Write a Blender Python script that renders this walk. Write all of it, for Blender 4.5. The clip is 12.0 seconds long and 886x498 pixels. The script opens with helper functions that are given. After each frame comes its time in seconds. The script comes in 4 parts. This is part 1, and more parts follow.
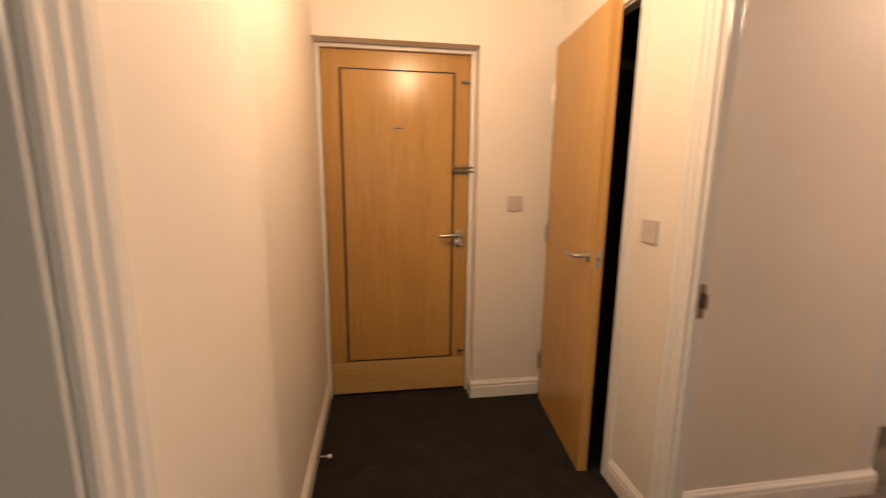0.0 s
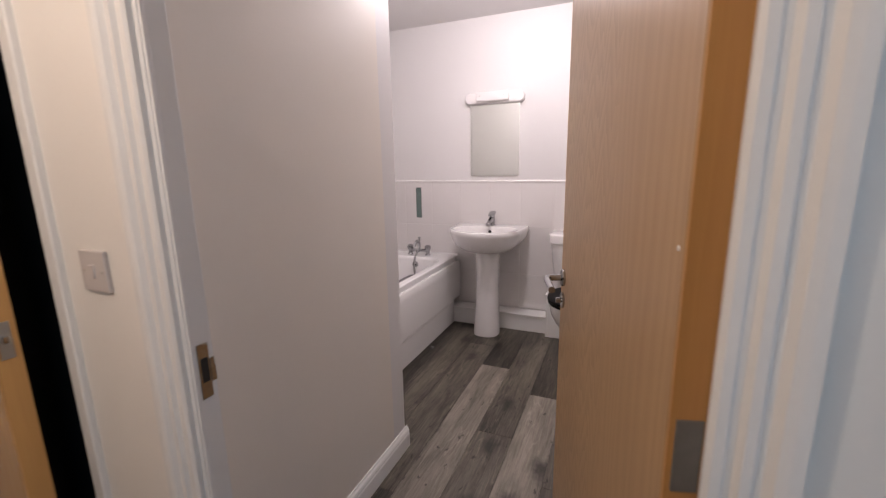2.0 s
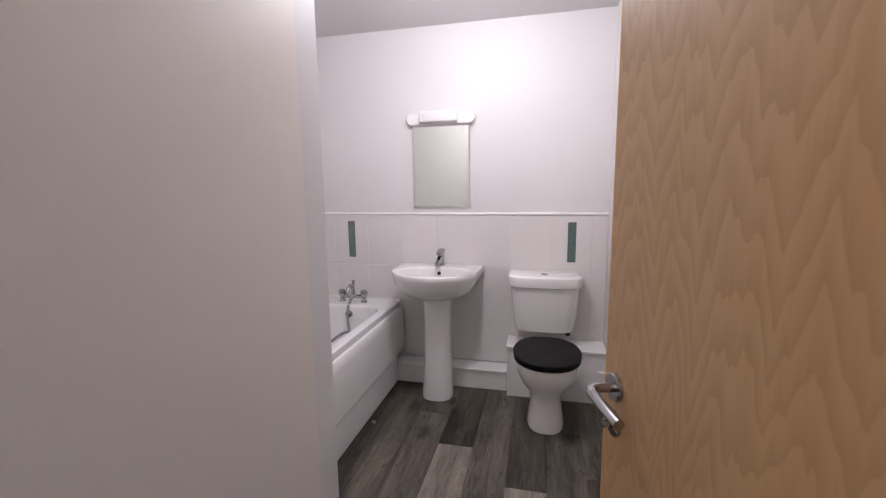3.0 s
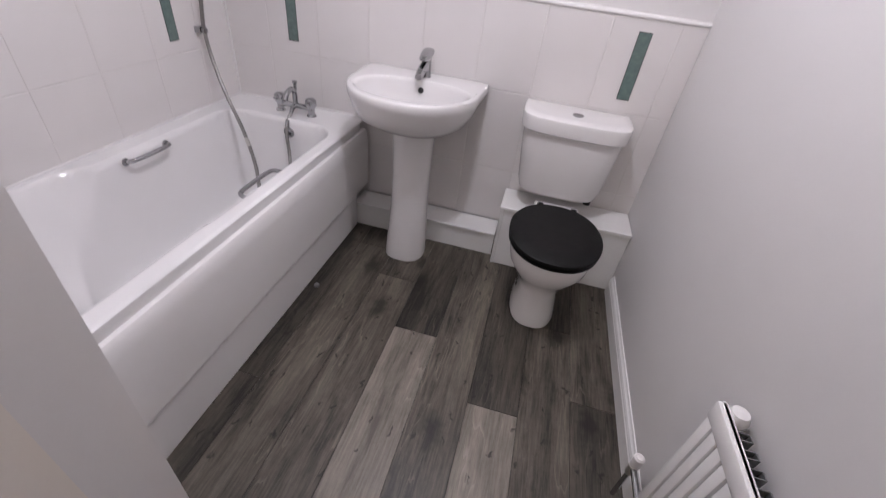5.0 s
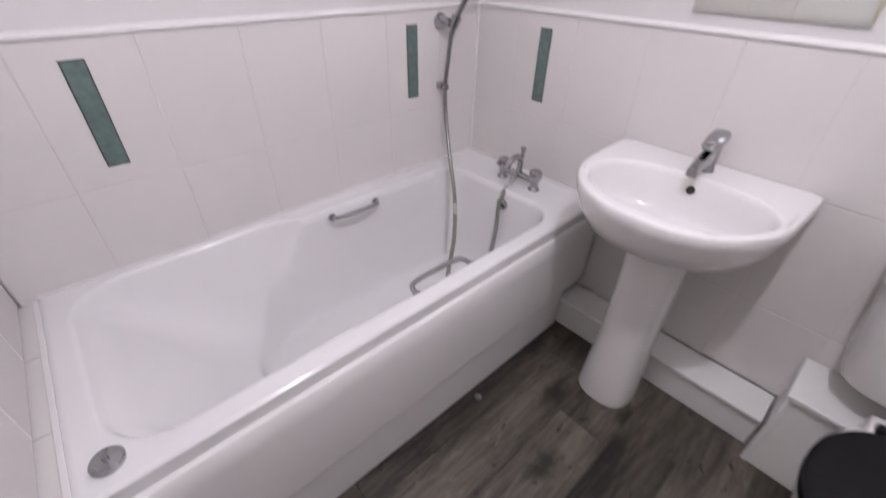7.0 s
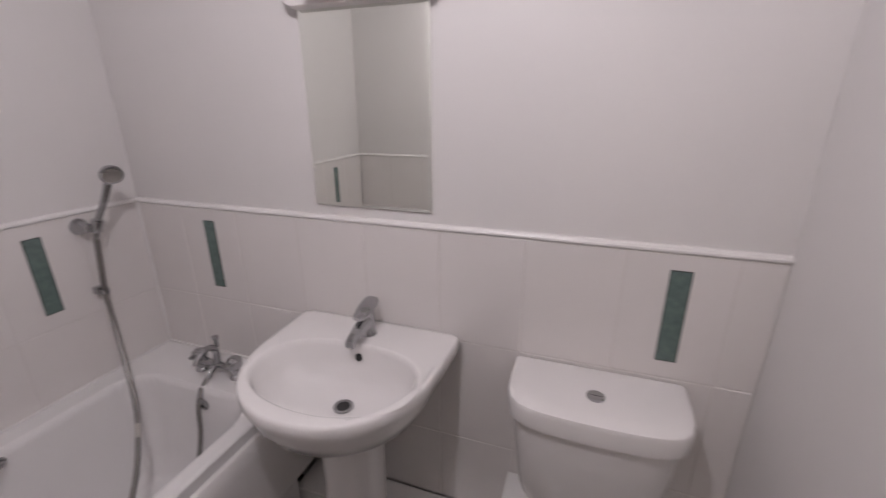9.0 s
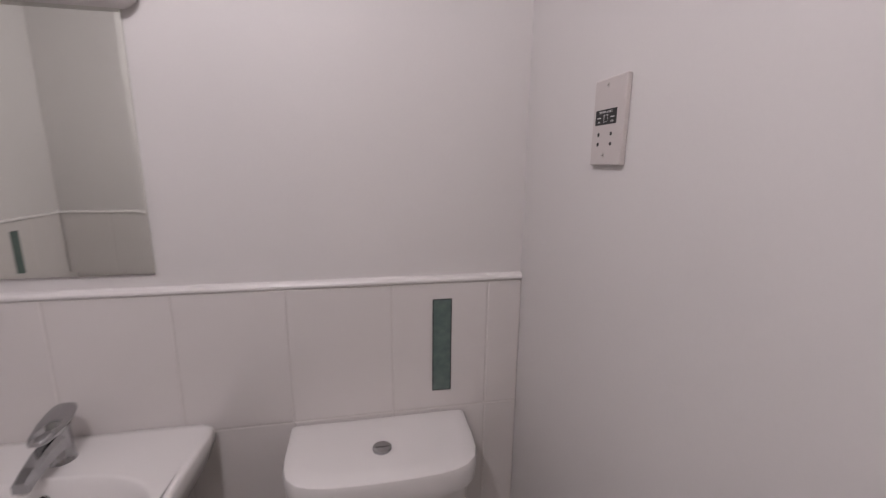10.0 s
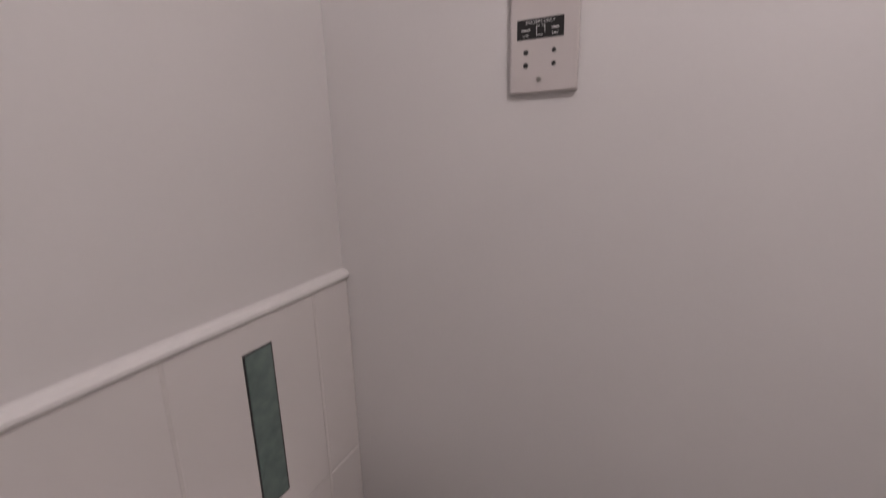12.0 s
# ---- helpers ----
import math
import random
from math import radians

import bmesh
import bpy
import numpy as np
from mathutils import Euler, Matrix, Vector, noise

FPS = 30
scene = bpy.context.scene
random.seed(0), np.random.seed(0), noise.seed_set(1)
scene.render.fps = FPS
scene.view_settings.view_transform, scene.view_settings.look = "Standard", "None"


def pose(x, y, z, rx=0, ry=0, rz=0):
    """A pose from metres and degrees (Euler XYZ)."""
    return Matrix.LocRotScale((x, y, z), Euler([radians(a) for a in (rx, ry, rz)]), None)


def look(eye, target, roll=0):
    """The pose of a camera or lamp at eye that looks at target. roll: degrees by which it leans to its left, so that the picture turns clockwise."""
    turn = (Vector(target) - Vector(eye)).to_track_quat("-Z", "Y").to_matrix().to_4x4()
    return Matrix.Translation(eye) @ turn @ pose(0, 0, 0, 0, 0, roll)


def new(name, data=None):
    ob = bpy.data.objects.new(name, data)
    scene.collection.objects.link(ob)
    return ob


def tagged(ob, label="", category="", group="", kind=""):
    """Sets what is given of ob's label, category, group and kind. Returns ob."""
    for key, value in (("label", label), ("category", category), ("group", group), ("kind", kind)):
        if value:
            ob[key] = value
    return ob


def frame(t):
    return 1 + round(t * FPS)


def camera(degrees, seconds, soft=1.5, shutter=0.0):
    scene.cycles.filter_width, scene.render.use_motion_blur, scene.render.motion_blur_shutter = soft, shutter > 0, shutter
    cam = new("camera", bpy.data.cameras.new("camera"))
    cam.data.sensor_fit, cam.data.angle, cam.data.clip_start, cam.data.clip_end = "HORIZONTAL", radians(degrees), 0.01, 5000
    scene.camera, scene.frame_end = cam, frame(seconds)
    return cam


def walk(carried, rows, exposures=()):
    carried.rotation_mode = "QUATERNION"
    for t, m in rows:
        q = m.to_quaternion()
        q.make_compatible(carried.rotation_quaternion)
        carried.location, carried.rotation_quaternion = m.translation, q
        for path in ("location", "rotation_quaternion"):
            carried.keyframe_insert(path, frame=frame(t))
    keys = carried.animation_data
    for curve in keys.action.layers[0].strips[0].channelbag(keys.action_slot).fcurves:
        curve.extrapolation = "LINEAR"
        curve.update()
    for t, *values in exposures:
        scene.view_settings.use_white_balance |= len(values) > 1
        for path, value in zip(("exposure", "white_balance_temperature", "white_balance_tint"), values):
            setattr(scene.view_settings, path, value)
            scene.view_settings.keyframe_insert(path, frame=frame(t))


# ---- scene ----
cam = camera(93.9, 12.0, 1.2, 0.25)
PATH = [
    (0, (0.424, -0.244, 1.317), (0.73, 1.701, 0.963), 0.6),
    (0.5, (0.425, -0.246, 1.327), (1.539, 1.373, 0.956), -0.2),
    (1, (0.541, -0.053, 1.276), (2.069, 1.164, 0.843), 1.4),
    (1.5, (0.712, 0.03, 1.29), (2.411, 0.993, 0.856), 0.2),
    (2, (0.928, 0.147, 1.32), (2.73, 0.918, 0.923), -1.0),
    (2.5, (1.165, 0.37, 1.279), (3.072, 0.907, 1.0), -0.2),
    (2.7, (1.258, 0.414, 1.301), (3.186, 0.885, 1.055), -0.2),
    (4.3, (1.991, 0.45, 1.399), (3.812, 0.842, 0.67), 1.1),
    (4.5, (2.06, 0.48, 1.369), (3.829, 0.839, 0.508), 2.7),
    (5, (2.238, 0.566, 1.342), (3.818, 0.842, 0.147), 7.7),
    (5.5, (2.401, 0.553, 1.351), (3.729, 0.909, -0.102), 9.3),
    (6, (2.54, 0.598, 1.313), (3.726, 1.138, -0.204), 7.4),
    (6.5, (2.673, 0.671, 1.331), (3.767, 1.485, -0.132), 3.3),
    (7, (2.769, 0.762, 1.352), (3.874, 1.954, 0.187), 1.2),
    (7.2, (2.79, 0.767, 1.382), (3.914, 2.104, 0.408), 1.0),
    (8.8, (3.065, 0.588, 1.528), (4.79, 1.386, 0.903), -0.4),
    (9, (3.092, 0.47, 1.524), (4.879, 1.092, 0.875), -0.2),
    (9.5, (3.084, 0.385, 1.523), (4.994, 0.45, 0.936), 1.0),
    (10, (3.177, 0.422, 1.482), (5.098, 0.041, 1.078), 0.6),
    (10.5, (3.327, 0.503, 1.487), (5.081, -0.415, 1.204), 1.9),
    (11, (3.483, 0.52, 1.487), (4.994, -0.78, 1.321), 0.1),
    (11.5, (3.666, 0.512, 1.503), (4.784, -1.134, 1.297), -1.8),
    (12, (3.718, 0.612, 1.403), (4.529, -1.16, 0.955), -1.4),
]
EXPOSURES = [  # seconds, stops, kelvin, tint
    (0.0, 0.4, 13000, 24), (0.5, 0.3, 8000, 20), (1.0, 0.45, 6800, 16), (1.5, 0.32, 6900, 14), (2.5, 0.06, 6500, 11), (4.5, 0.22, 5850, 6), (5.5, 0.2, 6300, 10), (7.0, 0.22, 6100, 9),
    (9.0, -0.5, 6500, 10), (10.0, -0.72, 6600, 11), (11.0, -0.85, 6700, 12), (12.0, -0.9, 6850, 12)]
walk(cam, [(t, look(eye, target, roll)) for t, eye, target, roll in PATH], EXPOSURES)

# ---- world and light ----
CEIL = 2.42
world = bpy.data.worlds.new("world")
scene.world = world
world.use_nodes = True
world.node_tree.nodes["Background"].inputs[0].default_value = (0.35, 0.42, 0.55, 1)
world.node_tree.nodes["Background"].inputs[1].default_value = 0.05


def lamp(name, m, kind, size, power, colour):
    data = bpy.data.lights.new(name, kind)
    data.energy, data.color = power, colour
    if kind == "POINT":
        data.shadow_soft_size = size
    else:
        data.shape, data.size = "DISK", size
    ob = new(name, data)
    ob.matrix_world = m
    return ob


BATH_LAMP = (3.20, 0.80, CEIL)
HALL_LAMP = (0.66, 0.97, CEIL)
lamp("bathroom_lamp", pose(BATH_LAMP[0], BATH_LAMP[1], CEIL - 0.13), "POINT", 0.032, 35, (1.0, 0.93, 0.985))
lamp("hall_lamp", pose(HALL_LAMP[0], HALL_LAMP[1], CEIL - 0.35), "POINT", 0.05, 17.5, (1.0, 0.85, 0.745))
# daylight in the opening of the hall window
lamp("daylight", pose(0.118, -1.25, 1.42, 0, -90, 0), "AREA", 0.65, 8, (0.45, 0.70, 1.0))


# ---- materials ----
def material(name, colour, rough=0.5, metal=0.0, scale=30.0, vary=0.06, bump=0.1, stain=0.0, stain_scale=2.0, spec=0.5, coat=0.0, dist=0.002):
    """A surface with fine grain and relief and broad faint variation."""
    m = bpy.data.materials.new(name)
    m.use_nodes = True
    nt = m.node_tree
    b = nt.nodes["Principled BSDF"]
    b.inputs["Metallic"].default_value = metal
    b.inputs["Specular IOR Level"].default_value = spec
    b.inputs["Coat Weight"].default_value = coat
    tc = nt.nodes.new("ShaderNodeTexCoord")
    fine = nt.nodes.new("ShaderNodeTexNoise")
    fine.inputs["Scale"].default_value = scale
    fine.inputs["Detail"].default_value = 6
    broad = nt.nodes.new("ShaderNodeTexNoise")
    broad.inputs["Scale"].default_value = stain_scale
    broad.inputs["Detail"].default_value = 4
    for n in (fine, broad):
        nt.links.new(tc.outputs["Object"], n.inputs["Vector"])
    mix = nt.nodes.new("ShaderNodeMix")
    mix.data_type = "RGBA"
    mix.inputs[6].default_value = (*[c * (1 - vary) for c in colour], 1)
    mix.inputs[7].default_value = (*[min(1, c * (1 + vary)) for c in colour], 1)
    nt.links.new(fine.outputs["Fac"], mix.inputs[0])
    dark = nt.nodes.new("ShaderNodeMix")
    dark.data_type, dark.blend_type = "RGBA", "MULTIPLY"
    ramp = nt.nodes.new("ShaderNodeValToRGB")
    ramp.color_ramp.elements[0].position, ramp.color_ramp.elements[1].position = 0.3, 0.7
    lo = 1 - stain
    ramp.color_ramp.elements[0].color, ramp.color_ramp.elements[1].color = (lo, lo, lo, 1), (1, 1, 1, 1)
    nt.links.new(broad.outputs["Fac"], ramp.inputs[0])
    dark.inputs[0].default_value = 1
    nt.links.new(mix.outputs[2], dark.inputs[6])
    nt.links.new(ramp.outputs[0], dark.inputs[7])
    nt.links.new(dark.outputs[2], b.inputs["Base Color"])
    rr = nt.nodes.new("ShaderNodeMapRange")
    rr.inputs[3].default_value, rr.inputs[4].default_value = max(0.02, rough * 0.85), min(1, rough * 1.15)
    nt.links.new(broad.outputs["Fac"], rr.inputs[0])
    nt.links.new(rr.outputs[0], b.inputs["Roughness"])
    if bump:
        bu = nt.nodes.new("ShaderNodeBump")
        bu.inputs["Strength"].default_value, bu.inputs["Distance"].default_value = bump, dist
        nt.links.new(fine.outputs["Fac"], bu.inputs["Height"])
        nt.links.new(bu.outputs[0], b.inputs["Normal"])
    return m


def wood(name, light, dark, rough, stretch, bands, swirl, knots=0.0, per_object=0.0, bump=0.08, fine=90.0, spec=0.5, ring=0.45, lo=0.42, hi=0.98, cloudy=0.5, mottle=3.0):
    """Grain that runs along the axis squeezed by stretch (x, y, z factors)."""
    m = bpy.data.materials.new(name)
    m.use_nodes = True
    nt = m.node_tree
    b = nt.nodes["Principled BSDF"]
    b.inputs["Specular IOR Level"].default_value = spec
    tc = nt.nodes.new("ShaderNodeTexCoord")
    mp = nt.nodes.new("ShaderNodeMapping")
    mp.inputs["Scale"].default_value = stretch
    info = nt.nodes.new("ShaderNodeObjectInfo")
    shift = nt.nodes.new("ShaderNodeVectorMath")
    shift.operation = "MULTIPLY_ADD"
    comb = nt.nodes.new("ShaderNodeCombineXYZ")
    for k in range(3):
        nt.links.new(info.outputs["Random"], comb.inputs[k])
    shift.inputs[1].default_value = (7.3, 5.1, 9.7)
    nt.links.new(comb.outputs[0], shift.inputs[0])
    nt.links.new(tc.outputs["Object"], shift.inputs[2])
    nt.links.new(shift.outputs[0], mp.inputs["Vector"])
    rings = nt.nodes.new("ShaderNodeTexNoise")
    rings.inputs["Scale"].default_value, rings.inputs["Detail"].default_value, rings.inputs["Roughness"].default_value = 1.6, 2.0 + swirl, 0.35
    turns = nt.nodes.new("ShaderNodeMath")
    turns.operation = "MULTIPLY"
    turns.inputs[1].default_value = bands
    nt.links.new(rings.outputs["Fac"], turns.inputs[0])
    wave = nt.nodes.new("ShaderNodeMath")
    wave.operation = "FRACT"
    nt.links.new(turns.outputs[0], wave.inputs[0])
    grain = nt.nodes.new("ShaderNodeTexNoise")
    grain.inputs["Scale"].default_value, grain.inputs["Detail"].default_value, grain.inputs["Roughness"].default_value = fine, 8, 0.66
    cloud = nt.nodes.new("ShaderNodeTexNoise")
    cloud.inputs["Scale"].default_value, cloud.inputs["Detail"].default_value = mottle, 5
    for n in (rings, grain, cloud):
        nt.links.new(mp.outputs[0], n.inputs["Vector"])
    mean = nt.nodes.new("ShaderNodeMath")
    mean.operation = "MULTIPLY_ADD"
    mean.inputs[1].default_value = ring
    nt.links.new(wave.outputs[0], mean.inputs[0])
    half = nt.nodes.new("ShaderNodeMath")
    half.operation = "MULTIPLY"
    half.inputs[1].default_value = 1.0 - ring
    nt.links.new(grain.outputs["Fac"], half.inputs[0])
    nt.links.new(half.outputs[0], mean.inputs[2])
    addc = nt.nodes.new("ShaderNodeMath")
    addc.operation = "MULTIPLY_ADD"
    addc.inputs[1].default_value = cloudy
    nt.links.new(cloud.outputs["Fac"], addc.inputs[0])
    nt.links.new(mean.outputs[0], addc.inputs[2])
    ramp = nt.nodes.new("ShaderNodeValToRGB")
    e = ramp.color_ramp.elements
    e[0].position, e[1].position = lo, hi
    e[0].color, e[1].color = (*dark, 1), (*light, 1)
    nt.links.new(addc.outputs[0], ramp.inputs[0])
    colour = ramp.outputs[0]
    if knots:
        vm = nt.nodes.new("ShaderNodeMapping")
        vm.inputs["Scale"].default_value = (2.3, 4.2, 4.2)
        nt.links.new(shift.outputs[0], vm.inputs["Vector"])
        vo = nt.nodes.new("ShaderNodeTexVoronoi")
        vo.voronoi_dimensions = "2D"
        vo.inputs["Scale"].default_value = 1.0
        nt.links.new(vm.outputs[0], vo.inputs["Vector"])
        kr = nt.nodes.new("ShaderNodeValToRGB")
        kr.color_ramp.elements[0].position, kr.color_ramp.elements[1].position = 0.02, 0.11
        k = 1 - knots
        kr.color_ramp.elements[0].color, kr.color_ramp.elements[1].color = (k, k, k, 1), (1, 1, 1, 1)
        nt.links.new(vo.outputs["Distance"], kr.inputs[0])
        mu = nt.nodes.new("ShaderNodeMix")
        mu.data_type, mu.blend_type = "RGBA", "MULTIPLY"
        mu.inputs[0].default_value = 1
        nt.links.new(colour, mu.inputs[6])
        nt.links.new(kr.outputs[0], mu.inputs[7])
        colour = mu.outputs[2]
    if per_object:
        hs = nt.nodes.new("ShaderNodeHueSaturation")
        mr = nt.nodes.new("ShaderNodeMapRange")
        mr.inputs[3].default_value, mr.inputs[4].default_value = 1 - per_object, 1 + per_object
        nt.links.new(info.outputs["Random"], mr.inputs[0])
        nt.links.new(mr.outputs[0], hs.inputs["Value"])
        nt.links.new(colour, hs.inputs["Color"])
        colour = hs.outputs[0]
    nt.links.new(colour, b.inputs["Base Color"])
    b.inputs["Roughness"].default_value = rough
    bu = nt.nodes.new("ShaderNodeBump")
    bu.inputs["Strength"].default_value, bu.inputs["Distance"].default_value = bump, 0.001
    nt.links.new(addc.outputs[0], bu.inputs["Height"])
    nt.links.new(bu.outputs[0], b.inputs["Normal"])
    return m


class Graph:
    """Short-hand for chains of maths, noise and ramp nodes."""

    def __init__(self, name, rough):
        self.m = bpy.data.materials.new(name)
        self.m.use_nodes = True
        self.nt = self.m.node_tree
        self.bsdf = self.nt.nodes["Principled BSDF"]
        self.bsdf.inputs["Roughness"].default_value = rough
        self.place = self.nt.nodes.new("ShaderNodeTexCoord").outputs["Object"]
        self.chance = self.nt.nodes.new("ShaderNodeObjectInfo").outputs["Random"]

    def put(self, socket, v):
        if isinstance(v, bpy.types.NodeSocket):
            self.nt.links.new(v, socket)
        else:
            socket.default_value = v

    def calc(self, op, a, b=0.0, c=0.0):
        n = self.nt.nodes.new("ShaderNodeMath")
        n.operation = op
        for k, v in enumerate((a, b, c)):
            self.put(n.inputs[k], v)
        return n.outputs[0]

    def shifted(self, far):
        """Places moved by a random step for each object."""
        n = self.nt.nodes.new("ShaderNodeVectorMath")
        n.operation = "ADD"
        comb = self.nt.nodes.new("ShaderNodeCombineXYZ")
        for k, f in enumerate(far):
            self.put(comb.inputs[k], self.calc("MULTIPLY", self.chance, f))
        self.put(n.inputs[0], self.place)
        self.put(n.inputs[1], comb.outputs[0])
        return n.outputs[0]

    def scaled(self, v, by):
        n = self.nt.nodes.new("ShaderNodeMapping")
        n.inputs["Scale"].default_value = by
        self.put(n.inputs["Vector"], v)
        return n.outputs[0]

    def noise(self, v, by, detail=3.0, rough=0.5, twist=0.0):
        n = self.nt.nodes.new("ShaderNodeTexNoise")
        n.inputs["Scale"].default_value, n.inputs["Detail"].default_value = 1.0, detail
        n.inputs["Roughness"].default_value, n.inputs["Distortion"].default_value = rough, twist
        self.put(n.inputs["Vector"], self.scaled(v, by))
        return n.outputs["Fac"]

    def cells(self, v, by):
        n = self.nt.nodes.new("ShaderNodeTexVoronoi")
        n.voronoi_dimensions = "2D"
        n.inputs["Scale"].default_value = 1.0
        self.put(n.inputs["Vector"], self.scaled(v, by))
        sep = self.nt.nodes.new("ShaderNodeSeparateColor")
        self.put(sep.inputs[0], n.outputs["Color"])
        return n.outputs["Distance"], sep.outputs[0]

    def span(self, v, a, b, lo=0.0, hi=1.0):
        n = self.nt.nodes.new("ShaderNodeMapRange")
        self.put(n.inputs[0], v)
        for k, w in enumerate((a, b, lo, hi)):
            n.inputs[k + 1].default_value = w
        return n.outputs[0]

    def blend(self, f, a, b):
        n = self.nt.nodes.new("ShaderNodeMix")
        n.data_type = "RGBA"
        self.put(n.inputs[0], f)
        self.put(n.inputs[6], a)
        self.put(n.inputs[7], b)
        return n.outputs[2]

    def relief(self, v, strength, deep):
        n = self.nt.nodes.new("ShaderNodeBump")
        n.inputs["Strength"].default_value, n.inputs["Distance"].default_value = strength, deep
        self.put(n.inputs["Height"], v)
        self.put(self.bsdf.inputs["Normal"], n.outputs[0])


def vinyl(name, light, dark):
    """Weathered wood print along x: cloudy tone, fine streaks, pale growth lines, sparse knots and flecks."""
    g = Graph(name, 0.42)
    g.bsdf.inputs["Specular IOR Level"].default_value = 0.4
    v = g.shifted((13.0, 7.0, 3.0))
    cloud = g.noise(v, (1.9, 11.0, 1.0), 6, 0.65, 0.3)
    streak = g.noise(v, (7.0, 110.0, 1.0), 8, 0.7)
    saw = g.noise(v, (60.0, 30.0, 1.0), 4, 0.7)
    rings = g.calc("FRACT", g.calc("MULTIPLY", g.noise(v, (1.1, 9.0, 1.0), 3, 0.5), 13.0))
    pale = g.calc("MULTIPLY", g.span(rings, 0.80, 1.0), g.span(g.noise(v, (2.6, 9.0, 1.0), 2), 0.50, 0.62))
    tone = g.calc("ADD", g.span(cloud, 0.33, 0.66, -0.06, 0.70), g.span(streak, 0.30, 0.70, -0.26, 0.36))
    tone = g.calc("ADD", tone, g.span(saw, 0.35, 0.65, -0.04, 0.04))
    tone = g.calc("ADD", tone, g.calc("MULTIPLY", pale, 0.45))
    wobble = g.nt.nodes.new("ShaderNodeVectorMath")
    wobble.operation = "ADD"
    comb = g.nt.nodes.new("ShaderNodeCombineXYZ")
    g.put(comb.inputs[0], g.span(g.noise(v, (22.0, 30.0, 1.0), 3), 0, 1, -0.05, 0.05))
    g.put(comb.inputs[1], g.span(g.noise(v, (26.0, 22.0, 1.0), 3), 0, 1, -0.035, 0.035))
    g.put(wobble.inputs[0], v)
    g.put(wobble.inputs[1], comb.outputs[0])
    knot, pick = g.cells(wobble.outputs[0], (2.6, 4.6, 1.0))
    knot = g.calc("MULTIPLY", g.span(knot, 0.06, 0.24, 1.0, 0.0), g.calc("GREATER_THAN", pick, 0.5))
    fleck, pick2 = g.cells(wobble.outputs[0], (9.0, 22.0, 1.0))
    fleck = g.calc("MULTIPLY", g.span(fleck, 0.06, 0.15, 1.0, 0.0), g.calc("GREATER_THAN", pick2, 0.72))
    colour = g.blend(tone, (*dark, 1), (*light, 1))
    mark = g.calc("MAXIMUM", g.calc("MULTIPLY", knot, 0.85), g.calc("MULTIPLY", fleck, 0.8))
    colour = g.blend(mark, colour, (0.010, 0.008, 0.006, 1))
    g.put(g.bsdf.inputs["Base Color"], colour)
    g.relief(tone, 0.2, 0.0008)
    return g.m


def cathedral(name, light, dark):
    """Flat-sawn veneer up z: zig-zag growth figure over most of the width, straight grain beside the hinges."""
    g = Graph(name, 0.36)
    v = g.place
    sep = g.nt.nodes.new("ShaderNodeSeparateXYZ")
    g.put(sep.inputs[0], v)
    fine = g.noise(v, (26.0, 1.0, 2.2), 2, 0.45)
    peak = g.calc("PINGPONG", g.calc("MULTIPLY_ADD", g.noise(v, (5.0, 1.0, 1.6), 1), 0.12, sep.outputs[0]), 0.055)
    figure = g.calc("MULTIPLY_ADD", sep.outputs[2], 13.0, g.calc("MULTIPLY", peak, 26.0))
    figure = g.calc("MULTIPLY_ADD", fine, 3.4, figure)
    straight = g.calc("MULTIPLY_ADD", sep.outputs[0], 34.0, g.calc("MULTIPLY", g.noise(v, (7.0, 1.0, 0.8), 2), 5.0))
    side = g.span(g.calc("MULTIPLY_ADD", g.noise(v, (2.0, 1.0, 1.2), 2), 0.30, sep.outputs[0]), 0.42, 0.52)
    ring = g.calc("FRACT", figure)
    ring = g.calc("MULTIPLY", g.calc("MINIMUM", g.span(ring, 0.0, 0.75, 1.0, 0.0), g.span(ring, 0.90, 1.0, 1.0, 0.0)), 1.0)
    ring2 = g.span(g.calc("PINGPONG", straight, 0.5), 0.0, 0.5, 0.55, 0.0)
    rings = g.nt.nodes.new("ShaderNodeMix")
    g.put(rings.inputs[0], side)
    g.put(rings.inputs[2], ring2)
    g.put(rings.inputs[3], ring)
    pore = g.noise(v, (150.0, 60.0, 5.0), 6, 0.7)
    cloud = g.noise(v, (3.0, 1.0, 1.0), 3)
    tone = g.calc("MULTIPLY_ADD", rings.outputs[0], 0.50, g.span(pore, 0.35, 0.65, -0.05, 0.22))
    tone = g.calc("ADD", tone, g.span(cloud, 0.35, 0.65, 0.0, 0.30))
    g.put(g.bsdf.inputs["Base Color"], g.blend(tone, (*light, 1), (*dark, 1)))
    g.relief(tone, 0.05, 0.0008)
    return g.m


M_WALL = material("wall_paint", (0.68, 0.66, 0.65), 0.55, scale=160, vary=0.015, bump=0.06, stain=0.03, dist=0.0006)
M_HALL = material("hall_paint", (0.79, 0.76, 0.72), 0.5, scale=160, vary=0.015, bump=0.06, stain=0.03, dist=0.0006)
M_PASSAGE = material("magnolia_paint", (0.74, 0.685, 0.62), 0.5, scale=160, vary=0.015, bump=0.06, stain=0.03, dist=0.0006)
M_CEIL = material("ceiling_paint", (0.66, 0.64, 0.63), 0.8, scale=120, vary=0.02, bump=0.06, stain=0.02)
M_GLOSS = material("gloss_white_paint", (0.80, 0.79, 0.775), 0.22, scale=60, vary=0.02, bump=0.03, stain=0.04, stain_scale=5)
M_TILE = material("white_glazed_tile", (0.70, 0.67, 0.655), 0.16, scale=9, vary=0.015, bump=0.03, stain=0.02, dist=0.004)
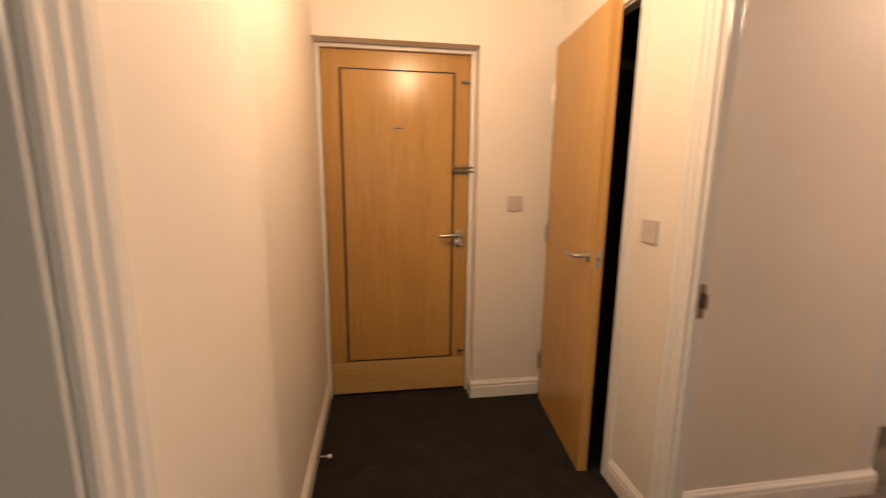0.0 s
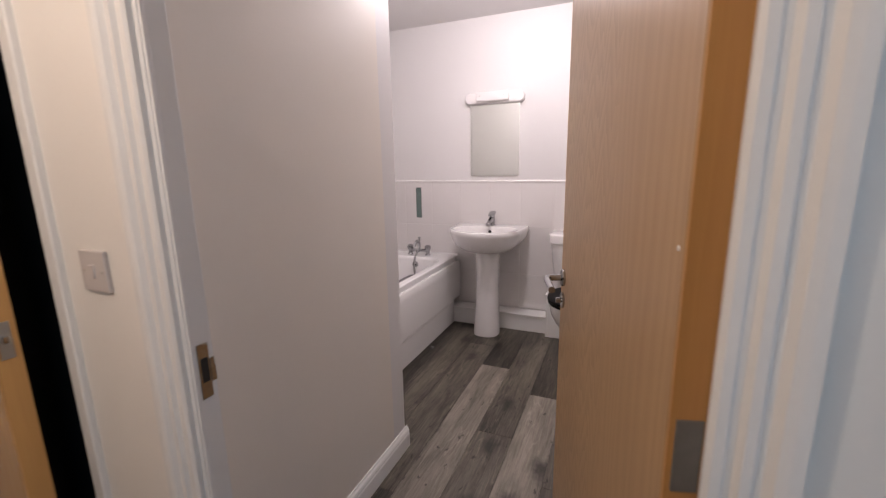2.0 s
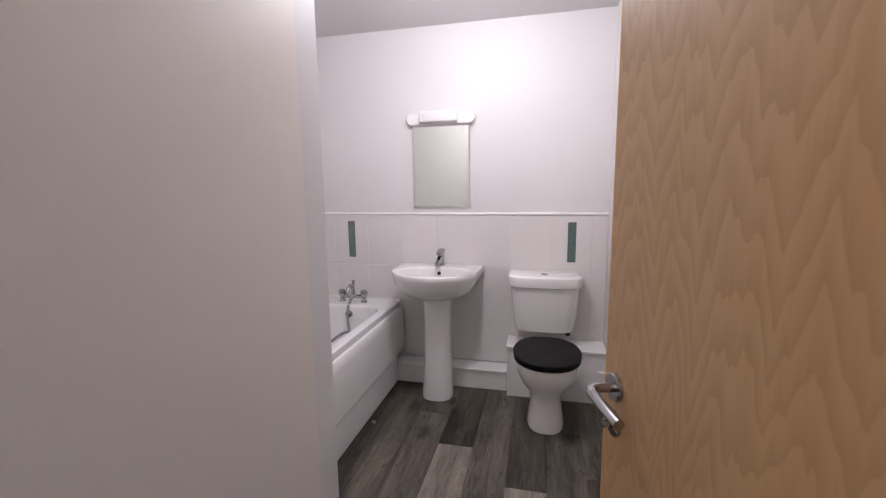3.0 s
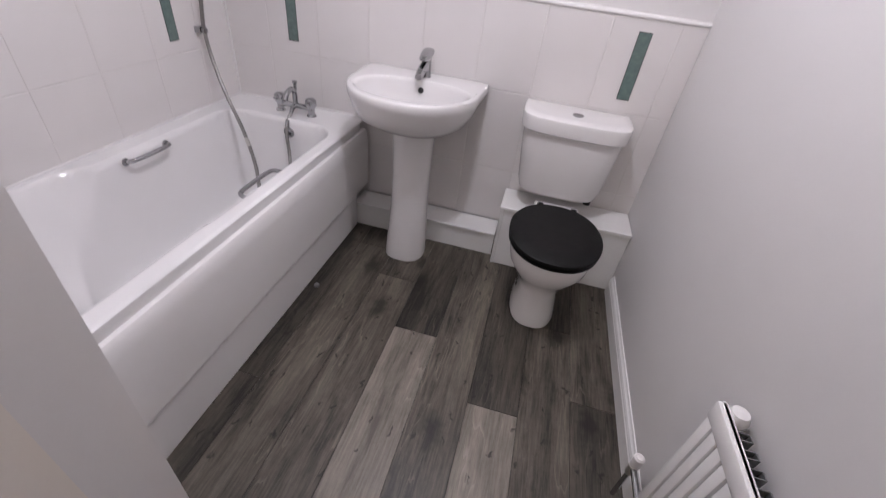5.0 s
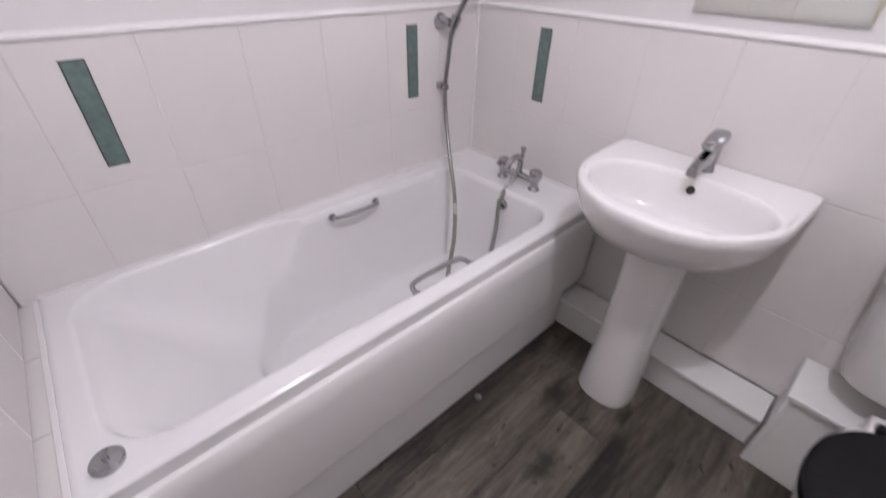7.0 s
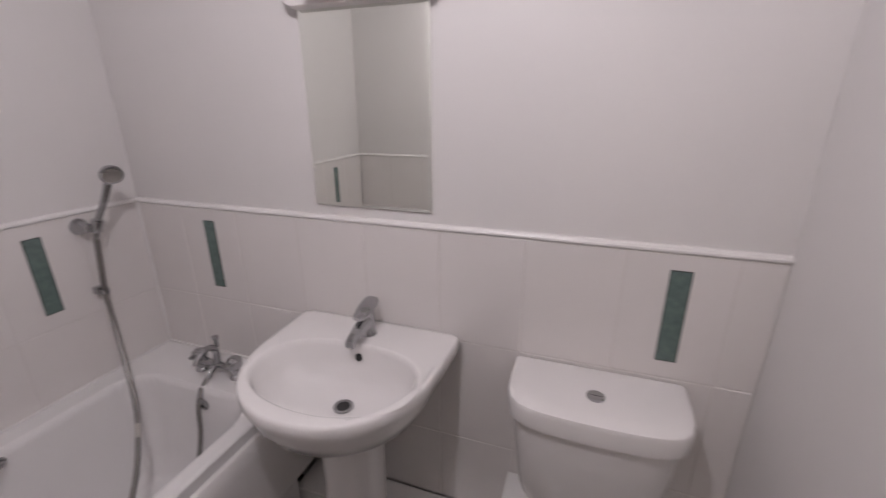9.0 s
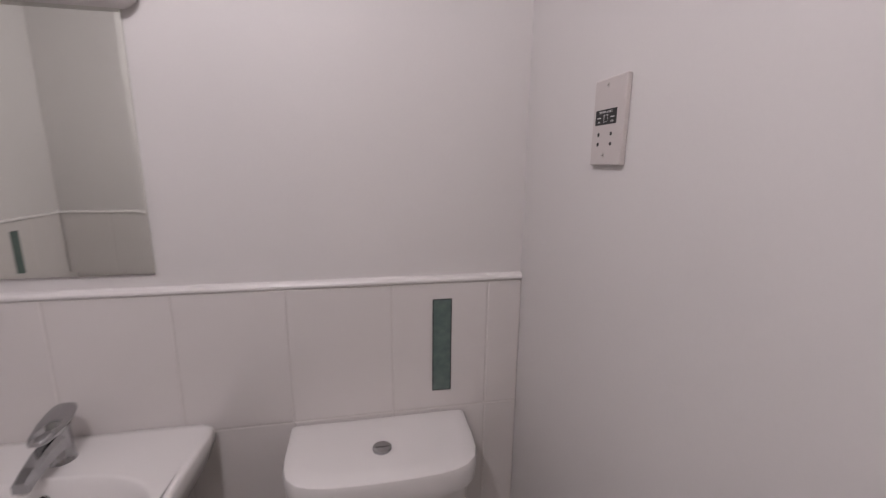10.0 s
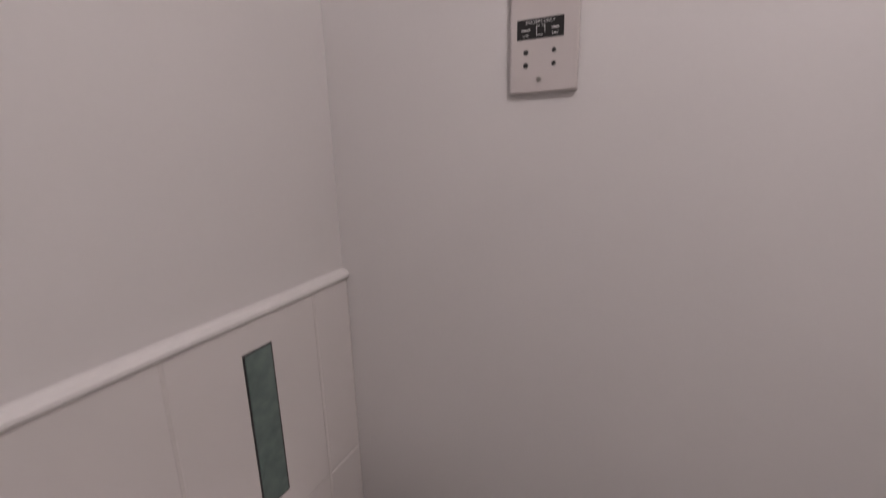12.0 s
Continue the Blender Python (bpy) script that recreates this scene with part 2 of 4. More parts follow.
M_GROUT = material("grout", (0.63, 0.60, 0.58), 0.9, scale=300, vary=0.1, bump=0.2)
M_TRIM = material("white_tile_trim", (0.75, 0.73, 0.72), 0.25, scale=60, vary=0.02, bump=0.02)
M_CERAMIC = material("white_ceramic", (0.77, 0.75, 0.74), 0.07, scale=6, vary=0.01, bump=0.0, coat=0.4)
M_ACRYLIC = material("white_acrylic", (0.78, 0.765, 0.76), 0.13, scale=8, vary=0.01, bump=0.0, stain=0.015, coat=0.2)
M_PANEL = material("white_bath_panel", (0.79, 0.77, 0.76), 0.2, scale=10, vary=0.01, bump=0.01, stain=0.02)
M_CHROME = material("chrome", (0.43, 0.43, 0.44), 0.05, metal=1, scale=40, vary=0.03, bump=0)
M_STEEL = material("satin_steel", (0.55, 0.53, 0.50), 0.28, metal=1, scale=200, vary=0.06, bump=0.02)
M_DARK = material("dark_void", (0.02, 0.02, 0.02), 0.6, scale=50, vary=0.2, bump=0)
# near-black colour stands for the shade inside the store cupboard
M_STORE = material("store_shade_colour", (0.035, 0.032, 0.03), 0.85, scale=90, vary=0.2, bump=0.1)
M_BLACK = material("black_label", (0.012, 0.012, 0.012), 0.35, scale=80, vary=0.2, bump=0.02)
M_PRINT = material("white_print", (0.7, 0.7, 0.7), 0.5, scale=80, vary=0.02, bump=0)
M_SWITCH = material("aged_white_plastic", (0.56, 0.52, 0.505), 0.3, scale=80, vary=0.02, bump=0.01)
M_PLASTIC = material("white_plastic", (0.78, 0.75, 0.74), 0.3, scale=80, vary=0.01, bump=0.01)
M_RAD = material("white_enamel", (0.78, 0.765, 0.755), 0.25, scale=60, vary=0.02, bump=0.03)
M_FIN = material("bare_grey_steel", (0.22, 0.22, 0.22), 0.5, metal=0.5, scale=60, vary=0.15, bump=0.05)
M_CARPET = material("charcoal_carpet", (0.030, 0.029, 0.027), 0.95, scale=190, vary=0.95, bump=1.0, stain=0.35, stain_scale=9, spec=0.1, dist=0.006)
M_SEAT = material("black_stained_wood", (0.0055, 0.0053, 0.0056), 0.5, scale=18, vary=0.9, bump=0.25, stain=0.7, stain_scale=11, spec=0.22)
M_OAK = cathedral("oak_veneer", (0.50, 0.325, 0.175), (0.355, 0.215, 0.105))
M_AGED = material("aged_steel", (0.24, 0.22, 0.19), 0.34, metal=1, scale=150, vary=0.15, bump=0.03)
M_OAK_PALE = wood("pale_oak_rail", (0.56, 0.36, 0.16), (0.44, 0.26, 0.10), 0.3, (0.3, 2.6, 2.6), 1.0, 0.5, bump=0.03, fine=40, ring=0.04, lo=0.42, hi=1.0, cloudy=0.6, mottle=2.2)
M_OAK_EDGE = wood("oak_lipping", (0.60, 0.33, 0.12), (0.46, 0.23, 0.075), 0.35, (1.2, 1.2, 0.05), 14.0, 1.0, bump=0.05)
M_OAK_FRONT = wood("honey_oak_veneer", (0.52, 0.295, 0.110), (0.36, 0.180, 0.058), 0.26, (2.6, 2.6, 0.10), 1.0, 0.5, bump=0.03, fine=40, ring=0.04, lo=0.42, hi=1.0, cloudy=0.7, mottle=2.2)
PLANK = [vinyl("grey_vinyl_" + n, l, d) for n, l, d in (
    ("light", (0.300, 0.265, 0.222), (0.105, 0.090, 0.072)), ("mid", (0.172, 0.147, 0.115), (0.026, 0.0215, 0.0165)), ("dark", (0.115, 0.097, 0.075), (0.013, 0.011, 0.0085)))]
M_GLASSTILE = material("green_glass_strip", (0.115, 0.165, 0.15), 0.10, scale=60, vary=0.35, bump=0.35, coat=0.5)
M_MIRROR = material("mirror", (0.87, 0.89, 0.84), 0.02, metal=1, scale=3, vary=0.01, bump=0)
M_HOSE = material("ribbed_steel_hose", (0.27, 0.26, 0.25), 0.3, metal=0.9, scale=150, vary=0.3, bump=0.5)


def emitter(name, colour, strength):
    m = bpy.data.materials.new(name)
    m.use_nodes = True
    b = m.node_tree.nodes["Principled BSDF"]
    b.inputs["Base Color"].default_value = (0.8, 0.8, 0.8, 1)
    b.inputs["Emission Color"].default_value = (*colour, 1)
    b.inputs["Emission Strength"].default_value = strength
    return m


M_LIT = emitter("lit_diffuser", (1.0, 0.92, 0.85), 4.0)
M_GLASS = bpy.data.materials.new("clear_glass")
M_GLASS.use_nodes = True
M_GLASS.node_tree.nodes["Principled BSDF"].inputs["Transmission Weight"].default_value = 1
M_GLASS.node_tree.nodes["Principled BSDF"].inputs["Roughness"].default_value = 0.02


# ---- mesh helpers ----
def part(name, bm, mat, parent=None, label="", smooth=False, crease=0.7):
    me = bpy.data.meshes.new(name)
    bmesh.ops.recalc_face_normals(bm, faces=bm.faces)
    if smooth:
        for fc in bm.faces:
            fc.smooth = True
        for ed in bm.edges:
            if len(ed.link_faces) == 2 and ed.calc_face_angle(0) > crease:
                ed.smooth = False
    bm.to_mesh(me)
    bm.free()
    me.materials.append(mat)
    ob = new(name, me)
    if parent is not None:
        ob.parent = parent
    if label:
        ob["label"] = label
    return ob


def thing(name, label, category, group="", kind="", m=None):
    ob = new(name)
    ob.empty_display_size = 0.05
    if m is not None:
        ob.matrix_world = m
    return tagged(ob, label, category, group, kind)


def boxes(*spans, bevel=0.0, seg=2):
    """A bmesh of boxes (x0, x1, y0, y1, z0, z1)."""
    bm = bmesh.new()
    for x0, x1, y0, y1, z0, z1 in spans:
        v = [bm.verts.new((x, y, z)) for x in (x0, x1) for y in (y0, y1) for z in (z0, z1)]
        for f in ((0, 1, 3, 2), (4, 6, 7, 5), (0, 4, 5, 1), (2, 3, 7, 6), (0, 2, 6, 4), (1, 5, 7, 3)):
            bm.faces.new([v[i] for i in f])
    if bevel:
        bmesh.ops.bevel(bm, geom=bm.edges[:], offset=bevel, segments=seg, affect="EDGES", profile=0.5, clamp_overlap=True)
    return bm


def loft(rings, close_start=True, close_end=True, bm=None):
    bm = bm or bmesh.new()
    vs = [[bm.verts.new(p) for p in r] for r in rings]
    n = len(rings[0])
    for a, b in zip(vs, vs[1:]):
        for i in range(n):
            bm.faces.new((a[i], a[(i + 1) % n], b[(i + 1) % n], b[i]))
    if close_start:
        bm.faces.new(vs[0][::-1])
    if close_end:
        bm.faces.new(vs[-1])
    return bm


def lathe(profile, n=28, m=Matrix()):
    """Turns (radius, height) pairs about z, laid at the pose m."""
    return loft([[m @ Vector((max(r, 1e-4) * math.cos(2 * math.pi * i / n), max(r, 1e-4) * math.sin(2 * math.pi * i / n), h)) for i in range(n)] for r, h in profile])


def smooth_path(pts, steps=8):
    p = [Vector(q) for q in pts]
    p = [2 * p[0] - p[1]] + p + [2 * p[-1] - p[-2]]
    out = []
    for a, b, c, d in zip(p, p[1:], p[2:], p[3:]):
        for k in range(steps):
            t = k / steps
            out.append(0.5 * (2 * b + (c - a) * t + (2 * a - 5 * b + 4 * c - d) * t * t + (3 * b - a - 3 * c + d) * t ** 3))
    return out + [p[-2]]


def tube(pts, r, n=12, bm=None):
    """A round bar along points; r a number or one radius a point."""
    pts = [Vector(q) for q in pts]
    rad = r if isinstance(r, (list, tuple)) else [r] * len(pts)
    rings, side = [], None
    for i, p in enumerate(pts):
        d = (pts[min(i + 1, len(pts) - 1)] - pts[max(i - 1, 0)]).normalized()
        side = (d.orthogonal() if side is None else side - side.dot(d) * d).normalized()
        up = d.cross(side)
        rings.append([p + rad[i] * (math.cos(2 * math.pi * k / n) * side + math.sin(2 * math.pi * k / n) * up) for k in range(n)])
    return loft(rings, bm=bm)


def extrude_profile(profile, a, b, axis):
    """A moulding: (out, up) profile swept from a to b along axis 'x', 'y' or 'z'; out along -y, -x or -x for the axis."""
    rings = []
    for s in (a, b):
        if axis == "x":
            rings.append([(s, o, u) for o, u in profile])
        elif axis == "y":
            rings.append([(o, s, u) for o, u in profile])
        else:
            rings.append([(o, u, s) for o, u in profile])
    return loft(rings)


# ---- structure ----
def wall(name, label, mat, *spans):
    return tagged(part(name, boxes(*spans), mat), label, "wall", kind="structure")


wall("wall_basin", "white painted bathroom wall behind the basin", M_WALL, (4.21, 4.31, -0.1, 2.23, 0, CEIL))
wall("wall_south", "smooth white painted bathroom side wall", M_WALL, (1.46, 4.21, -0.1, 0, 0, CEIL))
wall("wall_bath_side", "white painted wall along the bath", M_WALL, (2.37, 4.21, 2.13, 2.23, 0, CEIL))
wall("wall_bath_end", "white painted wall at the foot of the bath", M_WALL, (2.37, 2.47, 1.02, 2.13, 0, CEIL))
wall("wall_passage", "magnolia painted wall of the entry passage", M_PASSAGE, (1.46, 2.37, 1.02, 1.12, 0, CEIL))
wall("wall_hall_east", "cream painted hall wall with two doorways", M_HALL,
     (1.41, 1.46, -1.8, 0.000, 0, CEIL), (1.41, 1.46, 0.000, 0.915, 2.03, CEIL), (1.41, 1.46, 0.915, 1.27, 0, CEIL),
     (1.41, 1.46, 1.27, 1.94, 2.0, CEIL), (1.41, 1.46, 1.94, 2.0, 0, CEIL))
wall("wall_front", "cream painted wall round the recessed front door", M_HALL,
     (0.035, 0.115, 2.0, 2.25, 0, CEIL), (0.115, 0.963, 2.0, 2.25, 1.98, CEIL), (0.963, 1.51, 2.0, 2.25, 0, CEIL), (0.115, 0.963, 2.16, 2.25, 0, 1.98))
wall("wall_hall_west", "cream painted hall wall with a window and a doorway", M_HALL,
     (0.035, 0.115, -1.8, -1.6, 0, CEIL), (0.035, 0.115, -1.6, -0.9, 0, 0.9), (0.035, 0.115, -1.6, -0.9, 1.95, CEIL), (0.035, 0.115, -0.9, -0.62, 0, CEIL), (0.035, 0.115, -0.62, 0.21, 2.0, CEIL), (0.035, 0.115, 0.21, 2.0, 0, CEIL))
wall("wall_hall_south", "cream painted end wall of the hall", M_HALL, (0.035, 1.46, -1.9, -1.8, 0, CEIL))
# darkness is in the colour; the y 1.121 sheet is added to carry it
wall("wall_store", "store cupboard walls, unlit darkness put into their colour", M_STORE, (2.27, 2.37, 1.12, 2.13, 0, CEIL), (1.46, 2.27, 2.0, 2.1, 0, CEIL), (1.462, 2.27, 1.121, 1.14, 0, CEIL))
tagged(part("ceiling", boxes((-1.0, 4.35, -1.95, 2.3, CEIL, CEIL + 0.1)), M_CEIL), "flat matt white painted ceiling", "ceiling", kind="structure")
tagged(part("floor_hall", boxes((-1.0, 1.46, -1.9, 2.2, -0.1, -0.002), (1.46, 2.37, 1.07, 2.13, -0.1, -0.002)), M_CARPET), "charcoal grey cut-pile carpet in the hall", "carpet", kind="structure")
floor_bath = tagged(part("floor_bathroom", boxes((1.46, 4.31, -0.05, 1.07, -0.1, -0.004), (2.37, 4.31, 1.07, 2.2, -0.1, -0.004)), M_DARK), "grey wood-look vinyl plank bathroom floor", "floor", kind="structure")

win = thing("window_1", "white framed window in the hall wall", "window", kind="structure")
part("window_frame", boxes((0.05, 0.10, -1.6, -1.54, 0.9, 1.95), (0.05, 0.10, -0.96, -0.9, 0.9, 1.95), (0.05, 0.10, -1.54, -0.96, 0.9, 0.96), (0.05, 0.10, -1.54, -0.96, 1.89, 1.95), bevel=0.004), M_GLOSS, win)
pane = part("pane", boxes((0.072, 0.078, -1.54, -0.96, 0.96, 1.89)), M_GLASS, win)
pane.visible_shadow = False


# skirting with an ogee top
def skirting(name, axis, a, b, face, sign, label="white gloss moulded skirting board"):
    pr = [(0, 0), (0.016, 0), (0.016, 0.066), (0.013, 0.072), (0.013, 0.078), (0.015, 0.081), (0.012, 0.09), (0.007, 0.096), (0.004, 0.104), (0, 0.104)]
    pr = [(face + sign * o, u) for o, u in pr]
    return tagged(part(name, extrude_profile(pr, a, b, axis), M_GLOSS), label, "skirting board", kind="structure")


skirting("baseboard", "x", 1.462, 3.985, 0.0, 1)
skirting("baseboard", "x", 1.462, 2.486, 1.02, -1)
skirting("baseboard", "y", 1.02, 1.395, 2.47, 1)
skirting("baseboard", "y", 0.98, 1.240, 1.41, -1)
skirting("baseboard", "x", 0.947, 1.37, 2.0, -1)
skirting("baseboard", "y", 2.0, 2.09, 0.963, -1)
skirting("baseboard", "y", 0.28, 2.09, 0.115, 1)
skirting("baseboard", "y", -1.8, -0.04, 1.41, -1)
skirting("baseboard", "y", -1.8, -0.71, 0.115, 1)


# ---- door frames ----
ARCH = ((0, 0), (0.010, 0.0), (0.014, 0.006), (0.014, 0.016), (0.010, 0.020), (0.010, 0.026), (0.017, 0.032), (0.017, 0.042),
        (0.012, 0.046), (0.012, 0.052), (0.020, 0.060), (0.022, 0.070), (0.022, 0.082), (0, 0.082))


def architrave(parent, face, sign, y0, y1, top, profile=ARCH):
    """Moulded boards up both sides and over an opening in a wall that faces sign along x."""
    w = max(v for _, v in profile)
    part("architrave", extrude_profile([(face + sign * o, y0 - v) for o, v in profile], 0, top + w, "z"), M_GLOSS, parent)
    part("architrave", extrude_profile([(face + sign * o, y1 + v) for o, v in profile], 0, top + w, "z"), M_GLOSS, parent)
    part("architrave", extrude_profile([(face + sign * o * 0.98, top + v) for o, v in profile], y0, y1, "y"), M_GLOSS, parent)


frame_bath = thing("door_frame_1", "white gloss bathroom door frame with ribbed architrave", "door frame", kind="structure")
architrave(frame_bath, 1.41, -1, 0.045, 0.895, 2.01)
part("lining", boxes((1.41, 1.462, 0.000, 0.030, 0, 2.03), bevel=0.002), M_GLOSS, frame_bath)
part("lining", boxes((1.41, 1.462, 0.885, 0.915, 0, 2.03), bevel=0.002), M_GLOSS, frame_bath)
part("lining", boxes((1.41, 1.462, 0.030, 0.885, 2.0, 2.03), bevel=0.002), M_GLOSS, frame_bath)
part("door_stop", boxes((1.412, 1.424, 0.030, 0.036, 0, 2.0), bevel=0.002), M_GLOSS, frame_bath)
part("door_stop", boxes((1.412, 1.420, 0.879, 0.885, 0, 2.0), bevel=0.002), M_GLOSS, frame_bath)
strike = part("strike_plate", boxes((1.426, 1.450, 0.8825, 0.8855, 0.87, 0.985), (1.450, 1.461, 0.8815, 0.8855, 0.90, 0.95), bevel=0.001), M_STEEL, frame_bath, "brushed steel strike plate")
part("latch_hole", boxes((1.431, 1.446, 0.8815, 0.8845, 0.905, 0.955)), M_DARK, strike)
tagged(part("threshold", boxes((1.44, 1.475, 0.031, 0.884, -0.003, 0.004), bevel=0.003), M_STEEL), "thin metal threshold strip between carpet and vinyl", "threshold", kind="structure")


# ---- door furniture ----
def lever(parent, m, mat, flip=1, backplate=True):
    """A lever on a round rose; in its own frame it stands out along -y and points along -x."""
    h = part("door_handle", lathe([(0.0, 0), (0.026, 0), (0.026, 0.006), (0.023, 0.009), (0.0, 0.009)], 28, m @ pose(0, 0, 0, 90)), mat, parent, "polished lever door handle", True)
    pts = smooth_path([(0, 0, 0), (0, -0.03, 0), (-0.006 * flip, -0.048, 0), (-0.03 * flip, -0.054, 0), (-0.115 * flip, -0.052, -0.004)], 5)
    part("lever", tube([m @ p for p in pts], 0.0095, 12), mat, h, smooth=True)
    return h


def hinge(parent, x, y, z):
    h = part("hinge", boxes((x - 0.014, x + 0.014, y - 0.002, y + 0.002, z - 0.05, z + 0.05), bevel=0.001), M_STEEL, parent, "steel butt hinge")
    part("knuckle", lathe([(0, -0.05), (0.006, -0.05), (0.006, 0.05), (0, 0.05)], 12, pose(x, y - 0.005, z)), M_STEEL, h, smooth=True)
    return h


# bathroom door: hinge line at its origin, leaf along +x, its shown face along +y
def door_leaf(name, label, width, height, m, mat, edge):
    d = thing(name, label, "door", m=m)
    part("leaf", boxes((0.006, width - 0.006, -0.044, 0, 0.008, height), bevel=0.001), mat, d)
    part("edge_lipping", boxes((0, 0.006, -0.0435, -0.0005, 0.008, height), bevel=0.001), edge, d, "solid oak edge")
    part("edge_lipping", boxes((width - 0.006, width, -0.0435, -0.0005, 0.008, height), bevel=0.001), edge, d, "solid oak edge")
    return d


LEAF_TURN = 16.5
bath_door = door_leaf("bathroom_door", "oak veneer flush door standing open into the bathroom", 0.790, 1.985, pose(1.454, 0.074, 0, 0, 0, LEAF_TURN), M_OAK, M_OAK_EDGE)
lever(bath_door, pose(0.742, 0, 0.985) @ pose(0, 0, 0, 0, 0, 180), M_CHROME, -1)
lever(bath_door, pose(0.742, -0.044, 0.985), M_CHROME, 1)
part("thumb_turn", lathe([(0, 0), (0.024, 0), (0.024, 0.006), (0.008, 0.008), (0.008, 0.022), (0, 0.022)], 24, pose(0.742, 0, 0.915, -90)), M_CHROME, bath_door, "chrome thumb turn", True)
part("latch_plate", boxes((0.7895, 0.7915, -0.033, -0.011, 0.93, 1.03), bevel=0.0006), M_STEEL, bath_door)
for z in (0.25, 0.96, 1.75):
    part("hinge", boxes((-0.0025, 0.001, -0.04, -0.008, z - 0.05, z + 0.05), bevel=0.001), M_FIN, bath_door, "dark steel butt hinge")
for k, z in enumerate((0.42, 0.62, 1.22)):
    part("paint_fleck", lathe([(0, 0), (0.004, 0.0), (0.003, 0.0012), (0, 0.0014)], 9, pose(0.012 + 0.004 * k, 0, z, -90)), M_GLOSS, bath_door, "fleck of white paint")

# store cupboard door, ajar towards the hall
frame_store = thing("door_frame_2", "narrow plain white frame of the store cupboard", "door frame", kind="structure")
PLAIN = ((0, 0), (0.012, 0), (0.015, 0.003), (0.015, 0.037), (0.012, 0.04), (0, 0.04))
architrave(frame_store, 1.41, -1, 1.285, 1.925, 1.985, PLAIN)
part("lining", boxes((1.41, 1.462, 1.27, 1.29, 0, 2.0), bevel=0.002), M_GLOSS, frame_store)
part("lining", boxes((1.41, 1.462, 1.92, 1.94, 0, 2.0), bevel=0.002), M_GLOSS, frame_store)
part("lining", boxes((1.41, 1.462, 1.29, 1.92, 1.98, 2.0), bevel=0.002), M_GLOSS, frame_store)
store_door = door_leaf("store_door", "honey oak veneer cupboard door standing ajar", 0.622, 1.97, pose(1.392, 1.915, 0, 0, 0, -95.6) @ pose(0, 0, 0), M_OAK_FRONT, M_OAK_EDGE)
lever(store_door, pose(0.565, -0.044, 0.985), M_STEEL, 1)
part("latch_plate", boxes((0.6215, 0.6235, -0.033, -0.011, 0.94, 1.02), bevel=0.0006), M_STEEL, store_door)
part("latch_bolt", boxes((0.6235, 0.634, -0.027, -0.017, 0.975, 0.99), bevel=0.002), M_CHROME, store_door)
for z in (0.25, 1.0, 1.74):
    hinge(store_door, 0.0, -0.046, z)

# front door in its recess
front_door = thing("front_door", "honey oak veneer entrance door with inlaid dark line", "door", m=pose(-0.027, 0, 0))
part("leaf", boxes((0.165, 0.963, 2.112, 2.158, 0.012, 1.955), bevel=0.002), M_OAK_FRONT, front_door)
part("centre_panel", boxes((0.270, 0.868, 2.107, 2.116, 0.226, 1.857), bevel=0.002), M_OAK_FRONT, front_door, "vertical grain oak panel")
part("inlay", boxes((0.258, 0.269, 2.110, 2.116, 0.218, 1.865), (0.869, 0.880, 2.110, 2.116, 0.218, 1.865), (0.268, 0.870, 2.110, 2.116, 0.218, 0.224), (0.268, 0.870, 2.110, 2.116, 1.859, 1.865)), M_DARK, front_door, "dark inlaid line")
part("bottom_rail", boxes((0.170, 0.958, 2.1085, 2.116, 0.014, 0.210), bevel=0.002), M_OAK_PALE, front_door, "pale oak bottom rail")
lever(front_door, pose(0.915, 2.112, 0.975), M_STEEL, 1)
part("lock_escutcheon", lathe([(0, 0), (0.026, 0), (0.026, 0.008), (0.012, 0.012), (0.012, 0.026), (0, 0.026)], 24, pose(0.915, 2.112, 0.925, 90)), M_STEEL, front_door, "round steel lock escutcheon", True)
part("spyhole", boxes((0.548, 0.590, 2.102, 2.108, 1.562, 1.574), bevel=0.002), M_AGED, front_door)
part("door_guard", boxes((0.872, 0.990, 2.088, 2.100, 1.352, 1.362), (0.872, 0.990, 2.088, 2.100, 1.330, 1.340), (0.872, 0.884, 2.086, 2.102, 1.330, 1.362), (0.94, 0.992, 2.096, 2.112, 1.326, 1.366), bevel=0.002), M_AGED, front_door, "steel swing-bar door guard")
for z in (1.816, 0.258):
    part("bolt", lathe([(0, 0), (0.010, 0), (0.010, 0.02), (0.007, 0.03), (0, 0.03)], 16, pose(0.922, 2.112, z, 90)), M_CHROME, front_door, "small chrome stud", True)
    part("bolt_bar", boxes((0.922, 0.955, 2.094, 2.100, z - 0.004, z + 0.004), bevel=0.001), M_CHROME, front_door)
for z in (0.30, 1.0, 1.74):
    part("hinge", boxes((0.146, 0.166, 2.098, 2.111, z - 0.055, z + 0.055), bevel=0.002), M_STEEL, front_door, "steel butt hinge")
frame_front = thing("door_frame_3", "white gloss lining round the front door", "door frame", kind="structure", m=pose(-0.027, 0, 0))
part("lining", boxes((0.144, 0.163, 2.09, 2.158, 0, 1.978), bevel=0.002), M_GLOSS, frame_front)
part("lining", boxes((0.965, 0.988, 2.09, 2.16, 0, 1.978), bevel=0.002), M_GLOSS, frame_front)
part("lining", boxes((0.163, 0.965, 2.09, 2.16, 1.958, 1.978), bevel=0.002), M_GLOSS, frame_front)
part("strike_plate", boxes((0.962, 0.9665, 2.094, 2.109, 0.90, 1.04), bevel=0.001), M_STEEL, frame_front, "brushed steel strike plate")

